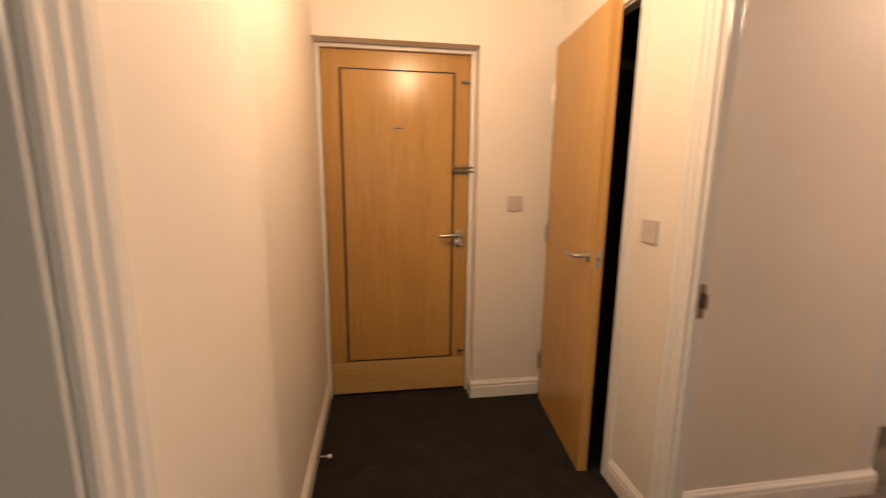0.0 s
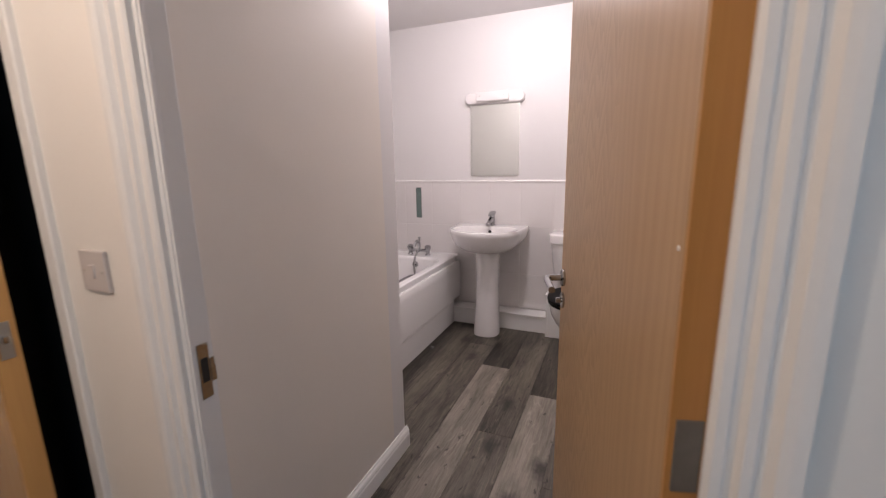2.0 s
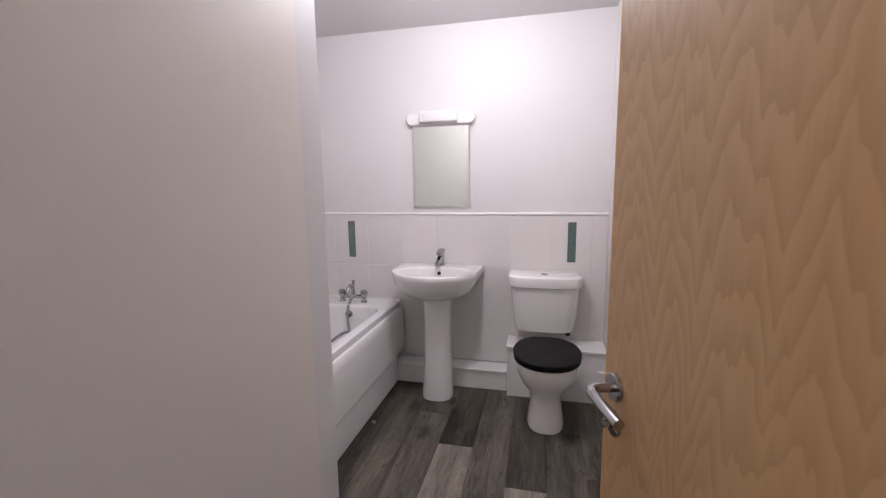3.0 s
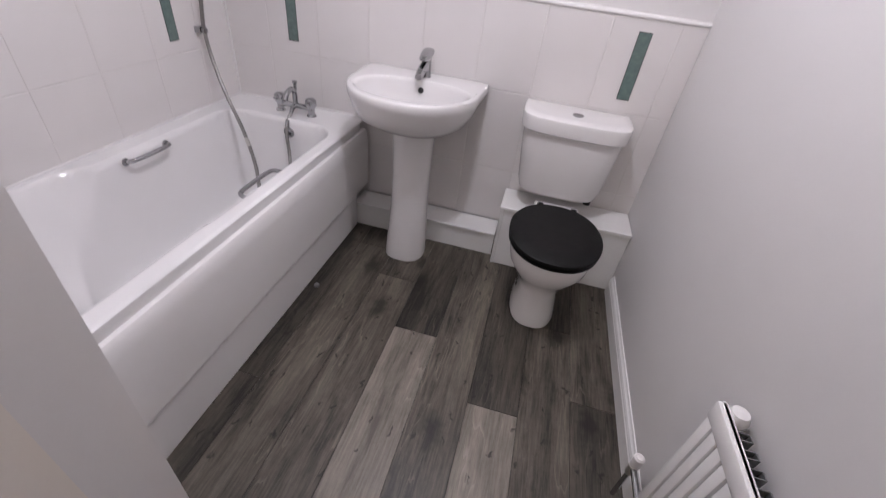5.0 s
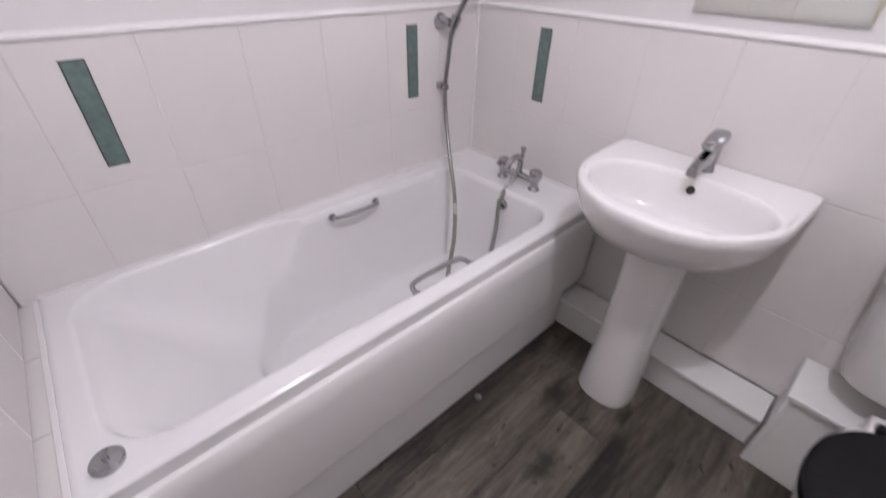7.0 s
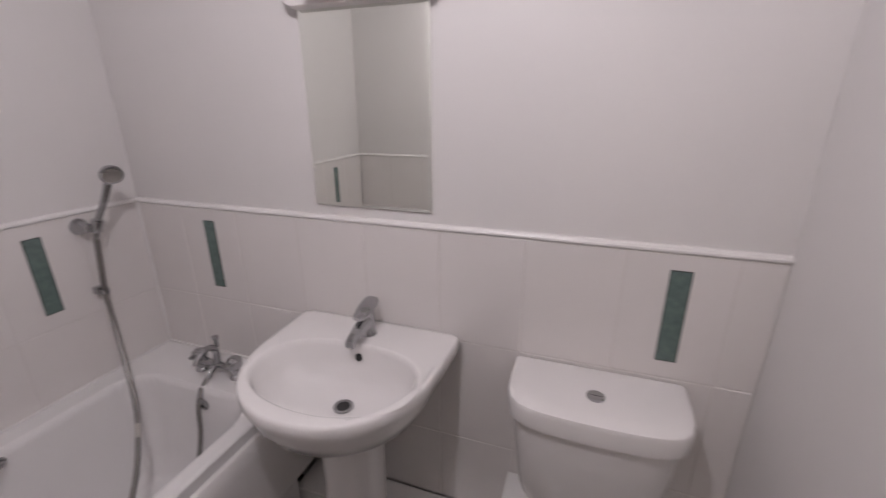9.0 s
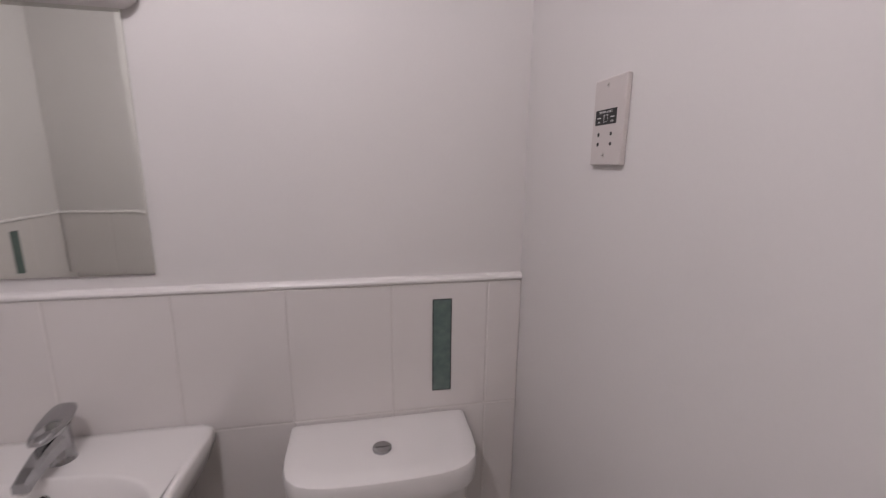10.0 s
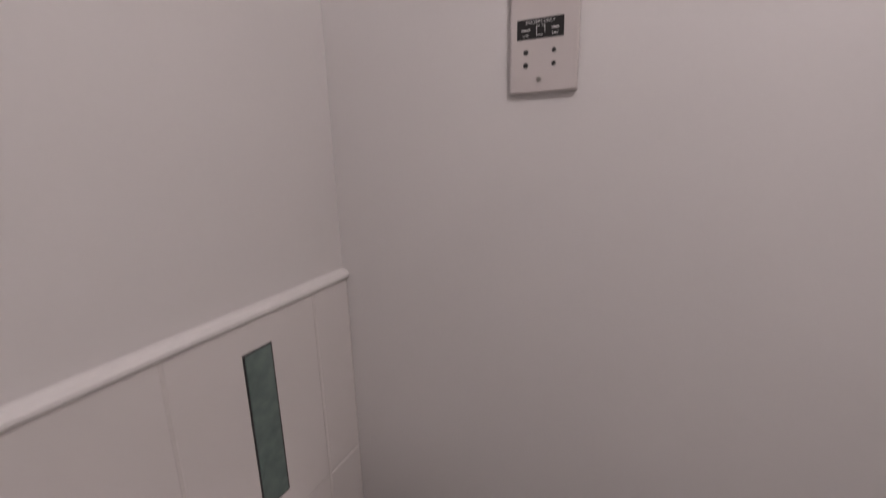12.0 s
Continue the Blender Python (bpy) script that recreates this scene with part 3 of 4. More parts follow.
# open doorway on the west side of the hall, to an unlit room
frame_west = thing("door_frame_4", "white gloss door frame of an unlit room", "door frame", kind="structure")
architrave(frame_west, 0.115, 1, -0.61, 0.195, 1.985)
part("lining", boxes((0.035, 0.113, 0.185, 0.21, 0, 2.0), bevel=0.002), M_GLOSS, frame_west)
part("lining", boxes((0.035, 0.113, -0.62, -0.595, 0, 2.0), bevel=0.002), M_GLOSS, frame_west)
wall("wall_side_room", "plain painted walls of the unlit side room", M_HALL, (-1.0, -0.9, -0.8, 1.6, 0, CEIL), (-0.9, 0.035, 1.5, 1.6, 0, CEIL), (-0.9, 0.035, -0.8, -0.7, 0, CEIL))


# ---- electrical plates ----
def light_switch(label, m):
    s = thing("light_switch", label, "switch", "light switches", m=m)
    part("plate", boxes((-0.043, 0.043, -0.009, 0, -0.043, 0.043), bevel=0.003), M_SWITCH, s)
    part("rocker", boxes((-0.008, 0.008, -0.0125, -0.008, -0.014, 0.014), bevel=0.0015), M_SWITCH, s)
    for x in (-0.030, 0.030):
        part("screw", lathe([(0, 0), (0.0032, 0), (0.003, 0.001), (0, 0.001)], 10, pose(x, -0.0088, 0, 90)), M_STEEL, s)
    return s


light_switch("white single light switch beside the bathroom door", pose(1.41, 1.126, 1.12, 0, 0, -90))
light_switch("white switch plate on the wall by the front door", pose(1.182, 2.0, 1.162))


def words(text, size, m, mat, parent):
    cu = bpy.data.curves.new("words", "FONT")
    cu.body, cu.size, cu.align_x, cu.align_y, cu.extrude = text, size, "CENTER", "CENTER", 0.0001
    tmp = new("words", cu)
    me = bpy.data.meshes.new_from_object(tmp)
    bpy.data.objects.remove(tmp)
    me.materials.append(mat)
    ob = new("lettering", me)
    ob.parent = parent
    ob.matrix_basis = m
    return ob


# in its own frame the plate faces -y with x to the viewer's right
shaver = thing("shaver_socket", "white shaver socket with black label on the bathroom wall", "socket", m=pose(3.839, 0.0, 1.554, 0, 0, 180))
part("plate", boxes((-0.0455, 0.0455, -0.010, 0, -0.072, 0.072), bevel=0.0025), M_SWITCH, shaver)
label_plate = part("label", boxes((-0.036, 0.026, -0.0106, -0.0095, -0.004, 0.021), bevel=0.0004), M_BLACK, shaver, "black shaver label with white print")
words("SHAVERS ONLY", 0.0056, pose(-0.005, -0.0108, 0.0165, 90), M_PRINT, label_plate)
words("115V", 0.0042, pose(-0.024, -0.0108, 0.0005, 90), M_PRINT, label_plate)
words("230V", 0.0042, pose(0.015, -0.0108, 0.0005, 90), M_PRINT, label_plate)
part("print", boxes((-0.030, -0.018, -0.0109, -0.0105, 0.0068, 0.0084), (0.010, 0.020, -0.0109, -0.0105, 0.0068, 0.0084),
                    (-0.010, -0.0092, -0.0109, -0.0105, 0.000, 0.012), (0.001, 0.0018, -0.0109, -0.0105, 0.003, 0.012),
                    (-0.0092, -0.005, -0.0109, -0.0105, 0.0112, 0.012), (-0.003, 0.001, -0.0109, -0.0105, 0.0112, 0.012), (-0.0092, -0.001, -0.0109, -0.0105, 0.000, 0.0008)), M_PRINT, label_plate)
for x in (-0.0235, 0.014):
    for z in (-0.020, -0.0365):
        part("socket_hole", lathe([(0, 0), (0.0031 if x > 0 else 0.0036, 0), (0.003, 0.0004), (0, 0.0004)], 12, pose(x, -0.01, z, 90)), M_DARK, shaver)
for z in (0.060, -0.055):
    sc = part("screw", lathe([(0, 0), (0.0036, 0), (0.0034, 0.001), (0, 0.001)], 12, pose(-0.005, -0.0098, z, 90)), M_STEEL, shaver)
    part("slot", boxes((-0.0075, -0.0025, -0.0111, -0.0104, z - 0.0005, z + 0.0005)), M_DARK, sc)

# spring door stop on the hall skirting
stop = thing("door_buffer", "small white door buffer on the hall skirting", "door stop")
part("stem", tube([(0.13, 1.50, 0.05), (0.18, 1.50, 0.05)], 0.006), M_CHROME, stop, smooth=True)
part("rubber_tip", tube([(0.18, 1.50, 0.05), (0.195, 1.50, 0.05)], 0.009), M_GLOSS, stop, smooth=True)


# ---- ceiling lamps ----
def ceiling_light(label, x, y, z, drop):
    c = thing("ceiling_light", label, "ceiling light", m=pose(x, y, z))
    part("base", lathe([(0, 0), (0.05, 0), (0.052, -0.012), (0.03, -0.025), (0, -0.026)], 28), M_GLOSS, c, smooth=True)
    if drop > 0.1:
        part("flex", tube([(0, 0, -0.02), (0, 0, -drop + 0.03)], 0.004), M_PLASTIC, c, smooth=True)
    part("lampholder", lathe([(0, -drop + 0.035), (0.018, -drop + 0.035), (0.02, -drop), (0, -drop)], 20), M_PLASTIC, c, smooth=True)
    part("bulb", lathe([(0, -drop), (0.013, -drop), (0.014, -drop - 0.008), (0, -drop - 0.012)], 20), M_LIT, c, "lit bulb", True)


ceiling_light("white ceiling lampholder with a lit bulb, bathroom", *BATH_LAMP, 0.05)
ceiling_light("white pendant lampholder with a lit bulb, hall", *HALL_LAMP, 0.25)


# ---- boxing along the basin wall ----
low = thing("pipe_boxing", "low white pipe boxing along the basin wall", "boxing")
part("face", boxes((4.065, 4.09, 0.622, 1.41, 0, 0.128), bevel=0.002), M_GLOSS, low)
part("lid", boxes((4.052, 4.196, 0.622, 1.41, 0.128, 0.142), bevel=0.003), M_GLOSS, low)
tall = thing("toilet_boxing", "white painted boxing behind the toilet pan", "boxing")
part("face", boxes((4.004, 4.02, 0.003, 0.600, 0, 0.330), bevel=0.002), M_GLOSS, tall)
part("side", boxes((4.000, 4.196, 0.600, 0.616, 0, 0.330), bevel=0.002), M_GLOSS, tall)
part("lid", boxes((3.990, 4.196, 0.003, 0.622, 0.330, 0.346), bevel=0.003), M_GLOSS, tall)


# ---- bath ----
def rounded(x0, x1, y0, y1, z, e, n=72, flat=0.0):
    """A ring between a rectangle (large e) and an ellipse (e = 2)."""
    cx, cy, rx, ry = (x0 + x1) / 2, (y0 + y1) / 2, (x1 - x0) / 2, (y1 - y0) / 2
    out = []
    for i in range(n):
        a = 2 * math.pi * (i + 0.5) / n
        c, s = math.cos(a), math.sin(a)
        k = (abs(c) ** e + abs(s) ** e) ** (-1 / e)
        out.append((cx + rx * c * k, cy + ry * s * k, z))
    return out


bath = thing("bathtub", "white acrylic bath with a bowed front panel", "bathtub")
RIM = 0.562


def inset(x, y, x0, x1, y0, y1, r0, r1):
    """How far a point lies inside a rectangle with corners rounded by r0 at its x0 end and r1 at its x1 end; below 0 outside."""
    r = r0 if x < (x0 + x1) / 2 else r1
    qx = abs(x - (x0 + x1) / 2) - (x1 - x0) / 2 + r
    qy = abs(y - (y0 + y1) / 2) - (y1 - y0) / 2 + r
    return r - math.hypot(max(qx, 0), max(qy, 0)) - min(max(qx, qy), 0)


def tub_depth(x, y):
    """Depth under the rim: a deep well with a rounded back, and a shallower sloped scoop for the back rest."""
    d = inset(x, y, 2.86, 3.995, 1.462, 2.040, 0.270, 0.120)
    well = 0.0
    if d > 0:
        u = min(1, d / 0.125)
        well = 0.400 * (1 - (1 - u) ** 2.6) * min(1, d / 0.012) ** 0.5
    d = inset(x, y, 2.578, 3.36, 1.466, 2.092, 0.13, 0.26)
    scoop = 0.0
    if d > 0:
        slope = 0.018 + 0.98 * max(0, x - 2.578)
        edge = 0.395 * (1 - (1 - min(1, d / 0.27)) ** 2.0) * min(1, d / 0.012) ** 0.5
        soft_edge = max(0.16 - abs(slope - edge), 0) / 0.16
        scoop = max(0, min(slope, edge) - soft_edge ** 2 * 0.04 * min(1, d / 0.06))
    return max(well, scoop)


def tub_mesh(nx=210, ny=96):
    bm = bmesh.new()
    x0, x1, y0, y1 = 2.518, 4.198, 1.404, 2.124
    rows = []
    for a in range(nx + 1):
        x = x0 + (x1 - x0) * a / nx
        rows.append([bm.verts.new((x, y, RIM - tub_depth(x, y) - (0.006 if b == 0 or a == 0 else 0))) for b, y in enumerate([y0 + (y1 - y0) * k / ny for k in range(ny + 1)])])
    for p, q in zip(rows, rows[1:]):
        for b in range(ny):
            bm.faces.new((p[b], q[b], q[b + 1], p[b + 1]))
    return bm


part("tub", tub_mesh(), M_ACRYLIC, bath, smooth=True, crease=3.0)
part("rim_edge", loft([rounded(2.530, 4.196, 1.417, 2.122, 0.490, 400), rounded(2.516, 4.198, 1.404, 2.124, 0.500, 400), rounded(2.516, 4.198, 1.402, 2.124, RIM - 0.012, 400), rounded(2.517, 4.198, 1.4035, 2.124, RIM - 0.0055, 400)], False, False), M_ACRYLIC, bath, smooth=True)
PANEL_TOP = [(1.425, 0.512), (1.402, 0.520), (1.390, 0.517), (1.382, 0.505), (1.378, 0.46), (1.3765, 0.36), (1.3775, 0.26), (1.379, 0.208), (1.394, 0.203), (1.425, 0.203)]
PANEL_FOOT = [(1.396, 0.2025), (1.3875, 0.190), (1.391, 0.006), (1.425, 0.006), (1.425, 0.202)]
panel = part("front_panel", extrude_profile(PANEL_TOP, 2.519, 4.172, "x"), M_PANEL, bath, "white bowed bath panel", True)
part("plinth", extrude_profile(PANEL_FOOT, 2.519, 4.045, "x"), M_PANEL, panel, "set-back white plinth")
part("waste_disc", lathe([(0, 0), (0.029, 0.0), (0.030, 0.008), (0.027, 0.012), (0.006, 0.014), (0.006, 0.021), (0, 0.021)], 28, pose(2.580, 1.470, RIM)), M_CHROME, bath, "chrome disc on the rim", True)
ov = part("overflow", lathe([(0, 0), (0.027, 0), (0.027, 0.006), (0.02, 0.011), (0, 0.012)], 28, pose(3.985, 1.712, 0.500, 0, -97)), M_CHROME, bath, "chrome overflow cover", True)
part("overflow_slot", boxes((3.969, 3.973, 1.694, 1.730, 0.496, 0.502)), M_DARK, ov)
part("plug_hole", lathe([(0, 0), (0.032, 0), (0.03, 0.003), (0.02, 0.002), (0, 0.001)], 24, pose(3.74, 1.775, 0.163)), M_CHROME, bath, smooth=True)


def grip(y, out, x0, x1, z):
    pts = smooth_path([(x0, y, z), (x0 + 0.006, y + out * 0.7, z + 0.006), (x0 + 0.03, y + out, z + 0.008), ((x0 + x1) / 2, y + out * 1.08, z + 0.008), (x1 - 0.03, y + out, z + 0.008), (x1 - 0.006, y + out * 0.7, z + 0.006), (x1, y, z)], 5)
    g = part("grip_handle", tube(pts, 0.0085, 12), M_CHROME, bath, "chrome bath grip", True)
    for x in (x0, x1):
        part("grip_base", lathe([(0, 0), (0.016, 0), (0.014, 0.006), (0, 0.008)], 16, pose(x, y, z, -90 if out > 0 else 90)), M_CHROME, g, smooth=True)


grip(2.022, -0.035, 3.365, 3.56, 0.535)
grip(1.492, 0.045, 3.345, 3.575, 0.515)

# bath shower mixer on the rim
mixer = thing("bath_mixer_tap", "chrome two-handled bath and shower mixer tap", "tap")
part("body", tube([(4.085, 1.632, 0.603), (4.085, 1.67, 0.60), (4.085, 1.75, 0.60), (4.085, 1.815, 0.603)], [0.018, 0.014, 0.014, 0.018], 16), M_CHROME, mixer, smooth=True)
for y in (1.640, 1.808):
    part("pillar", lathe([(0, 0), (0.024, 0), (0.023, 0.006), (0.016, 0.012), (0.017, 0.045), (0, 0.048)], 20, pose(4.085, y, RIM)), M_CHROME, mixer, smooth=True)
    part("tap_handle", lathe([(0, 0.036), (0.018, 0.038), (0.027, 0.052), (0.026, 0.078), (0.016, 0.087), (0, 0.088)], 18, pose(4.085, y, RIM)), M_CHROME, mixer, smooth=True)
    part("handle_grip", boxes((4.04, 4.088, y - 0.009, y + 0.009, RIM + 0.064, RIM + 0.076), bevel=0.004), M_CHROME, mixer, smooth=True)
part("spout", tube(smooth_path([(4.085, 1.724, 0.60), (4.085, 1.724, 0.66), (4.06, 1.724, 0.685), (4.02, 1.724, 0.676), (3.998, 1.724, 0.648)], 6), 0.0125, 14), M_CHROME, mixer, smooth=True)
part("diverter", lathe([(0, 0), (0.008, 0), (0.008, 0.03), (0.012, 0.034), (0.012, 0.044), (0, 0.046)], 16, pose(4.095, 1.724, 0.672)), M_CHROME, mixer, smooth=True)
part("hose_outlet", tube([(4.075, 1.724, 0.60), (4.045, 1.722, 0.592), (4.03, 1.722, 0.575)], 0.010, 12), M_CHROME, mixer, smooth=True)

# hand shower on the tiled wall
shower = thing("hand_shower", "chrome hand shower hung in a wall bracket", "shower")
br = part("bracket", lathe([(0, 0), (0.030, 0), (0.028, 0.012), (0.019, 0.035), (0.016, 0.055), (0, 0.058)], 24, pose(3.985, 2.119, 1.135, 90)), M_CHROME, shower, "chrome wall bracket", True)
part("cradle", lathe([(0.0, -0.02), (0.018, -0.02), (0.019, 0.02), (0, 0.02)], 18, look((4.002, 2.052, 1.14), (4.012, 2.035, 1.19)) @ pose(0, 0, 0, 180)), M_CHROME, br, smooth=True)
part("handle", tube(smooth_path([(3.995, 2.060, 1.098), (4.005, 2.042, 1.16), (4.018, 2.012, 1.22), (4.030, 1.985, 1.285)], 5), [0.009 + 0.003 * (k / 15) for k in range(16)], 14), M_CHROME, shower, smooth=True)
head = look((4.036, 1.968, 1.318), (3.99, 1.85, 1.26))
hd = part("shower_head", lathe([(0, -0.03), (0.014, -0.028), (0.026, -0.012), (0.034, 0.004), (0.033, 0.012), (0, 0.013)], 28, head @ pose(0, 0, 0, 180)), M_CHROME, shower, "round chrome spray head", True)
part("spray_plate", lathe([(0, 0), (0.027, 0), (0.026, 0.003), (0, 0.004)], 24, head @ pose(0, 0, -0.0125, 180)), M_STEEL, hd, smooth=True)
HOSE = smooth_path([(3.995, 2.062, 1.10), (3.990, 2.072, 1.00), (3.985, 2.080, 0.90), (3.972, 2.058, 0.78), (3.93, 1.985, 0.64), (3.86, 1.875, 0.52), (3.75, 1.755, 0.42), (3.62, 1.65, 0.335),
                    (3.60, 1.60, 0.27), (3.70, 1.60, 0.24), (3.84, 1.645, 0.29), (3.93, 1.69, 0.40), (3.965, 1.715, 0.49), (4.00, 1.722, 0.55), (4.03, 1.722, 0.578)], 8)
part("hose", tube(HOSE, [0.0080 + 0.0010 * (k % 2) for k in range(len(HOSE))], 10), M_HOSE, shower, "ribbed steel shower hose", True)
part("hose_nut", tube([(4.00, 1.722, 0.555), (3.985, 1.72, 0.525)], 0.011, 12), M_CHROME, shower, smooth=True)
part("ferrule", tube(HOSE[42:45], 0.0098, 10), M_STEEL, shower, smooth=True)
clip = thing("hose_clip", "small chrome hose retaining clip on tiles", "clip")
part("clip_base", boxes((3.968, 4.002, 2.09, 2.119, 0.885, 0.912), bevel=0.003), M_CHROME, clip)
part("clip_ring", lathe([(0.011, -0.009), (0.014, -0.009), (0.014, 0.009), (0.011, 0.009), (0.011, -0.009)], 18, pose(3.985, 2.080, 0.898)), M_CHROME, clip, smooth=True)

# ---- basin ----
basin = thing("wash_basin", "white ceramic wash basin on a pedestal", "wash basin")
CY = 1.083


def basin_ring(scale, z, front=0.0, back=4.198, n=72):
    """D-shaped outline: straight at the wall, sides drawing in a little, round in front."""
    out = []
    for i in range(n):
        a = 2 * math.pi * (i + 0.5) / n
        c, s = math.cos(a), math.sin(a)
        if c < 0:
            k = (abs(c) ** 2.12 + abs(s) ** 2.12) ** (-1 / 2.12)
            x, y = 3.985 + front + (0.295 * scale - front) * c * k, 0.281 * scale * s * k
        else:
            k = (abs(c) ** 24 + abs(s) ** 24) ** (-1 / 24)
            x, y = 3.985 + front + (back - 3.985 - front) * c * k, (0.281 + 0.011 * min(1, c * k)) * scale * s * k
        out.append((x, CY + y, z))
    return out


def bowl_ring(s, z, dx=0.0, n=72):
    out = []
    for i in range(n):
        a = 2 * math.pi * (i + 0.5) / n
        c, t = math.cos(a), math.sin(a)
        e = 2.5 if c > 0 else 2.1
        k = (abs(c) ** e + abs(t) ** e) ** (-1 / e)
        out.append((3.895 + dx + 0.154 * s * c * k, CY - 0.010 + 0.240 * s * t * k, z))
    return out


bowl = loft([basin_ring(0.30, 0.640, 0.02), basin_ring(0.46, 0.650, 0.02), basin_ring(0.68, 0.672, 0.01), basin_ring(0.86, 0.716), basin_ring(0.945, 0.762), basin_ring(0.98, 0.795), basin_ring(0.996, 0.808), basin_ring(1.0, 0.820), basin_ring(0.996, 0.832), basin_ring(0.985, 0.8385), basin_ring(0.965, 0.840, 0, 4.196), basin_ring(0.93, 0.8402, 0, 4.18),
             bowl_ring(1.06, 0.8402), bowl_ring(1.03, 0.8396), bowl_ring(1.0, 0.836), bowl_ring(0.975, 0.822), bowl_ring(0.93, 0.780), bowl_ring(0.83, 0.735, 0.004), bowl_ring(0.65, 0.708, 0.008), bowl_ring(0.38, 0.698, 0.014), bowl_ring(0.12, 0.694, 0.018)])
part("bowl", bowl, M_CERAMIC, basin, smooth=True, crease=1.2)


def ped_ring(hw, front, back, z, n=32):
    out = []
    for i in range(n):
        a = 2 * math.pi * (i + 0.5) / n
        c, s = math.cos(a), math.sin(a)
        k = (abs(c) ** 2.6 + abs(s) ** 2.6) ** (-1 / 2.6)
        out.append(((front + back) / 2 + (back - front) / 2 * c * k, 1.064 + hw * s * k, z))
    return out


part("pedestal", loft([ped_ring(0.100, 3.832, 4.045, 0.0), ped_ring(0.100, 3.832, 4.045, 0.02), ped_ring(0.096, 3.838, 4.045, 0.10), ped_ring(0.086, 3.855, 4.045, 0.28), ped_ring(0.085, 3.862, 4.05, 0.45), ped_ring(0.090, 3.862, 4.05, 0.60), ped_ring(0.096, 3.858, 4.05, 0.67)]), M_CERAMIC, basin, "white ceramic pedestal", True)
part("overflow_hole", lathe([(0, 0), (0.0125, 0), (0.011, 0.002), (0, 0.002)], 20, pose(4.037, 1.073, 0.800, 0, -72)), M_DARK, basin)
waste = part("waste", lathe([(0, 0), (0.030, 0), (0.029, 0.004), (0.022, 0.003), (0, 0.002)], 24, pose(3.935, CY - 0.010, 0.696)), M_CHROME, basin, "chrome basin waste", True)
part("waste_hole", lathe([(0, 0), (0.020, 0), (0.02, 0.001), (0, 0.001)], 20, pose(3.935, CY - 0.010, 0.6985)), M_DARK, waste)

basin_tap = thing("basin_mixer_tap", "chrome monobloc basin mixer tap", "tap")
part("body", lathe([(0, 0), (0.026, 0), (0.025, 0.006), (0.022, 0.012), (0.021, 0.075), (0.023, 0.085), (0, 0.088)], 24, pose(4.115, 1.078, 0.838)), M_CHROME, basin_tap, smooth=True)
part("spout", loft([[(x, 1.078 + w * c, z + h * s) for c, s in ((1, -1), (1, 0.5), (0.6, 1), (-0.6, 1), (-1, 0.5), (-1, -1))] for x, z, w, h in ((4.11, 0.893, 0.018, 0.018), (4.06, 0.888, 0.017, 0.015), (4.02, 0.874, 0.015, 0.012), (4.0, 0.864, 0.014, 0.011))]), M_CHROME, basin_tap, smooth=True)
part("aerator", lathe([(0, 0), (0.010, 0), (0.010, 0.012), (0, 0.012)], 16, pose(4.010, 1.078, 0.848)), M_STEEL, basin_tap, smooth=True)
part("lever", loft([[(x, 1.078 + w * c, z + h * s) for c, s in ((0.8, -1), (1, -0.2), (0.85, 0.6), (0.4, 1), (-0.4, 1), (-0.85, 0.6), (-1, -0.2), (-0.8, -1))] for x, z, w, h in ((4.050, 0.922, 0.012, 0.005), (4.062, 0.925, 0.020, 0.009), (4.095, 0.931, 0.026, 0.014), (4.127, 0.938, 0.027, 0.014), (4.147, 0.945, 0.024, 0.009), (4.154, 0.949, 0.018, 0.004))]), M_CHROME, basin_tap, "paddle lever", True)

# ---- toilet ----
toilet = thing("toilet", "white close-coupled toilet with a black wooden seat", "toilet")
TY = 0.372


def oval(cx, rx0, rx1, ry, z, e=2.2, n=44, cy=TY):
    """An oval ring: rx0 ahead (towards -x), rx1 behind."""
    out = []
    for i in range(n):
        a = 2 * math.pi * (i + 0.5) / n
        c, s = math.cos(a), math.sin(a)
        k = (abs(c) ** e + abs(s) ** e) ** (-1 / e)
        out.append((cx + (rx0 if c < 0 else rx1) * c * k, cy + ry * s * k, z))
    return out


part("pan", loft([oval(3.79, 0.190, 0.190, 0.105, 0.0, 2.6), oval(3.79, 0.192, 0.19, 0.106, 0.012, 2.6), oval(3.795, 0.180, 0.19, 0.098, 0.06, 2.6), oval(3.80, 0.160, 0.19, 0.090, 0.15, 2.5),
                  oval(3.79, 0.165, 0.20, 0.102, 0.20, 2.4), oval(3.765, 0.195, 0.22, 0.140, 0.26, 2.3), oval(3.745, 0.215, 0.24, 0.166, 0.32, 2.3), oval(3.735, 0.218, 0.26, 0.174, 0.375, 2.3), oval(3.735, 0.214, 0.26, 0.172, 0.397, 2.3), oval(3.735, 0.19, 0.24, 0.15, 0.400, 2.3)]), M_CERAMIC, toilet, smooth=True)
part("fixing_cap", lathe([(0, 0), (0.009, 0), (0.007, 0.005), (0, 0.006)], 14, pose(3.74, TY + 0.0945, 0.115, -90)), M_DARK, toilet, smooth=True)
part("neck", boxes((3.935, 4.01, TY - 0.10, TY + 0.10, 0.345, 0.415), bevel=0.012, seg=3), M_CERAMIC, toilet, smooth=True)
part("seat_ring", loft([oval(3.722, 0.218, 0.20, 0.182, 0.401, 2.15), oval(3.722, 0.224, 0.205, 0.186, 0.406, 2.15), oval(3.722, 0.224, 0.205, 0.186, 0.414, 2.15), oval(3.722, 0.218, 0.20, 0.180, 0.418, 2.15)]), M_SEAT, toilet, "black stained wooden seat", True)
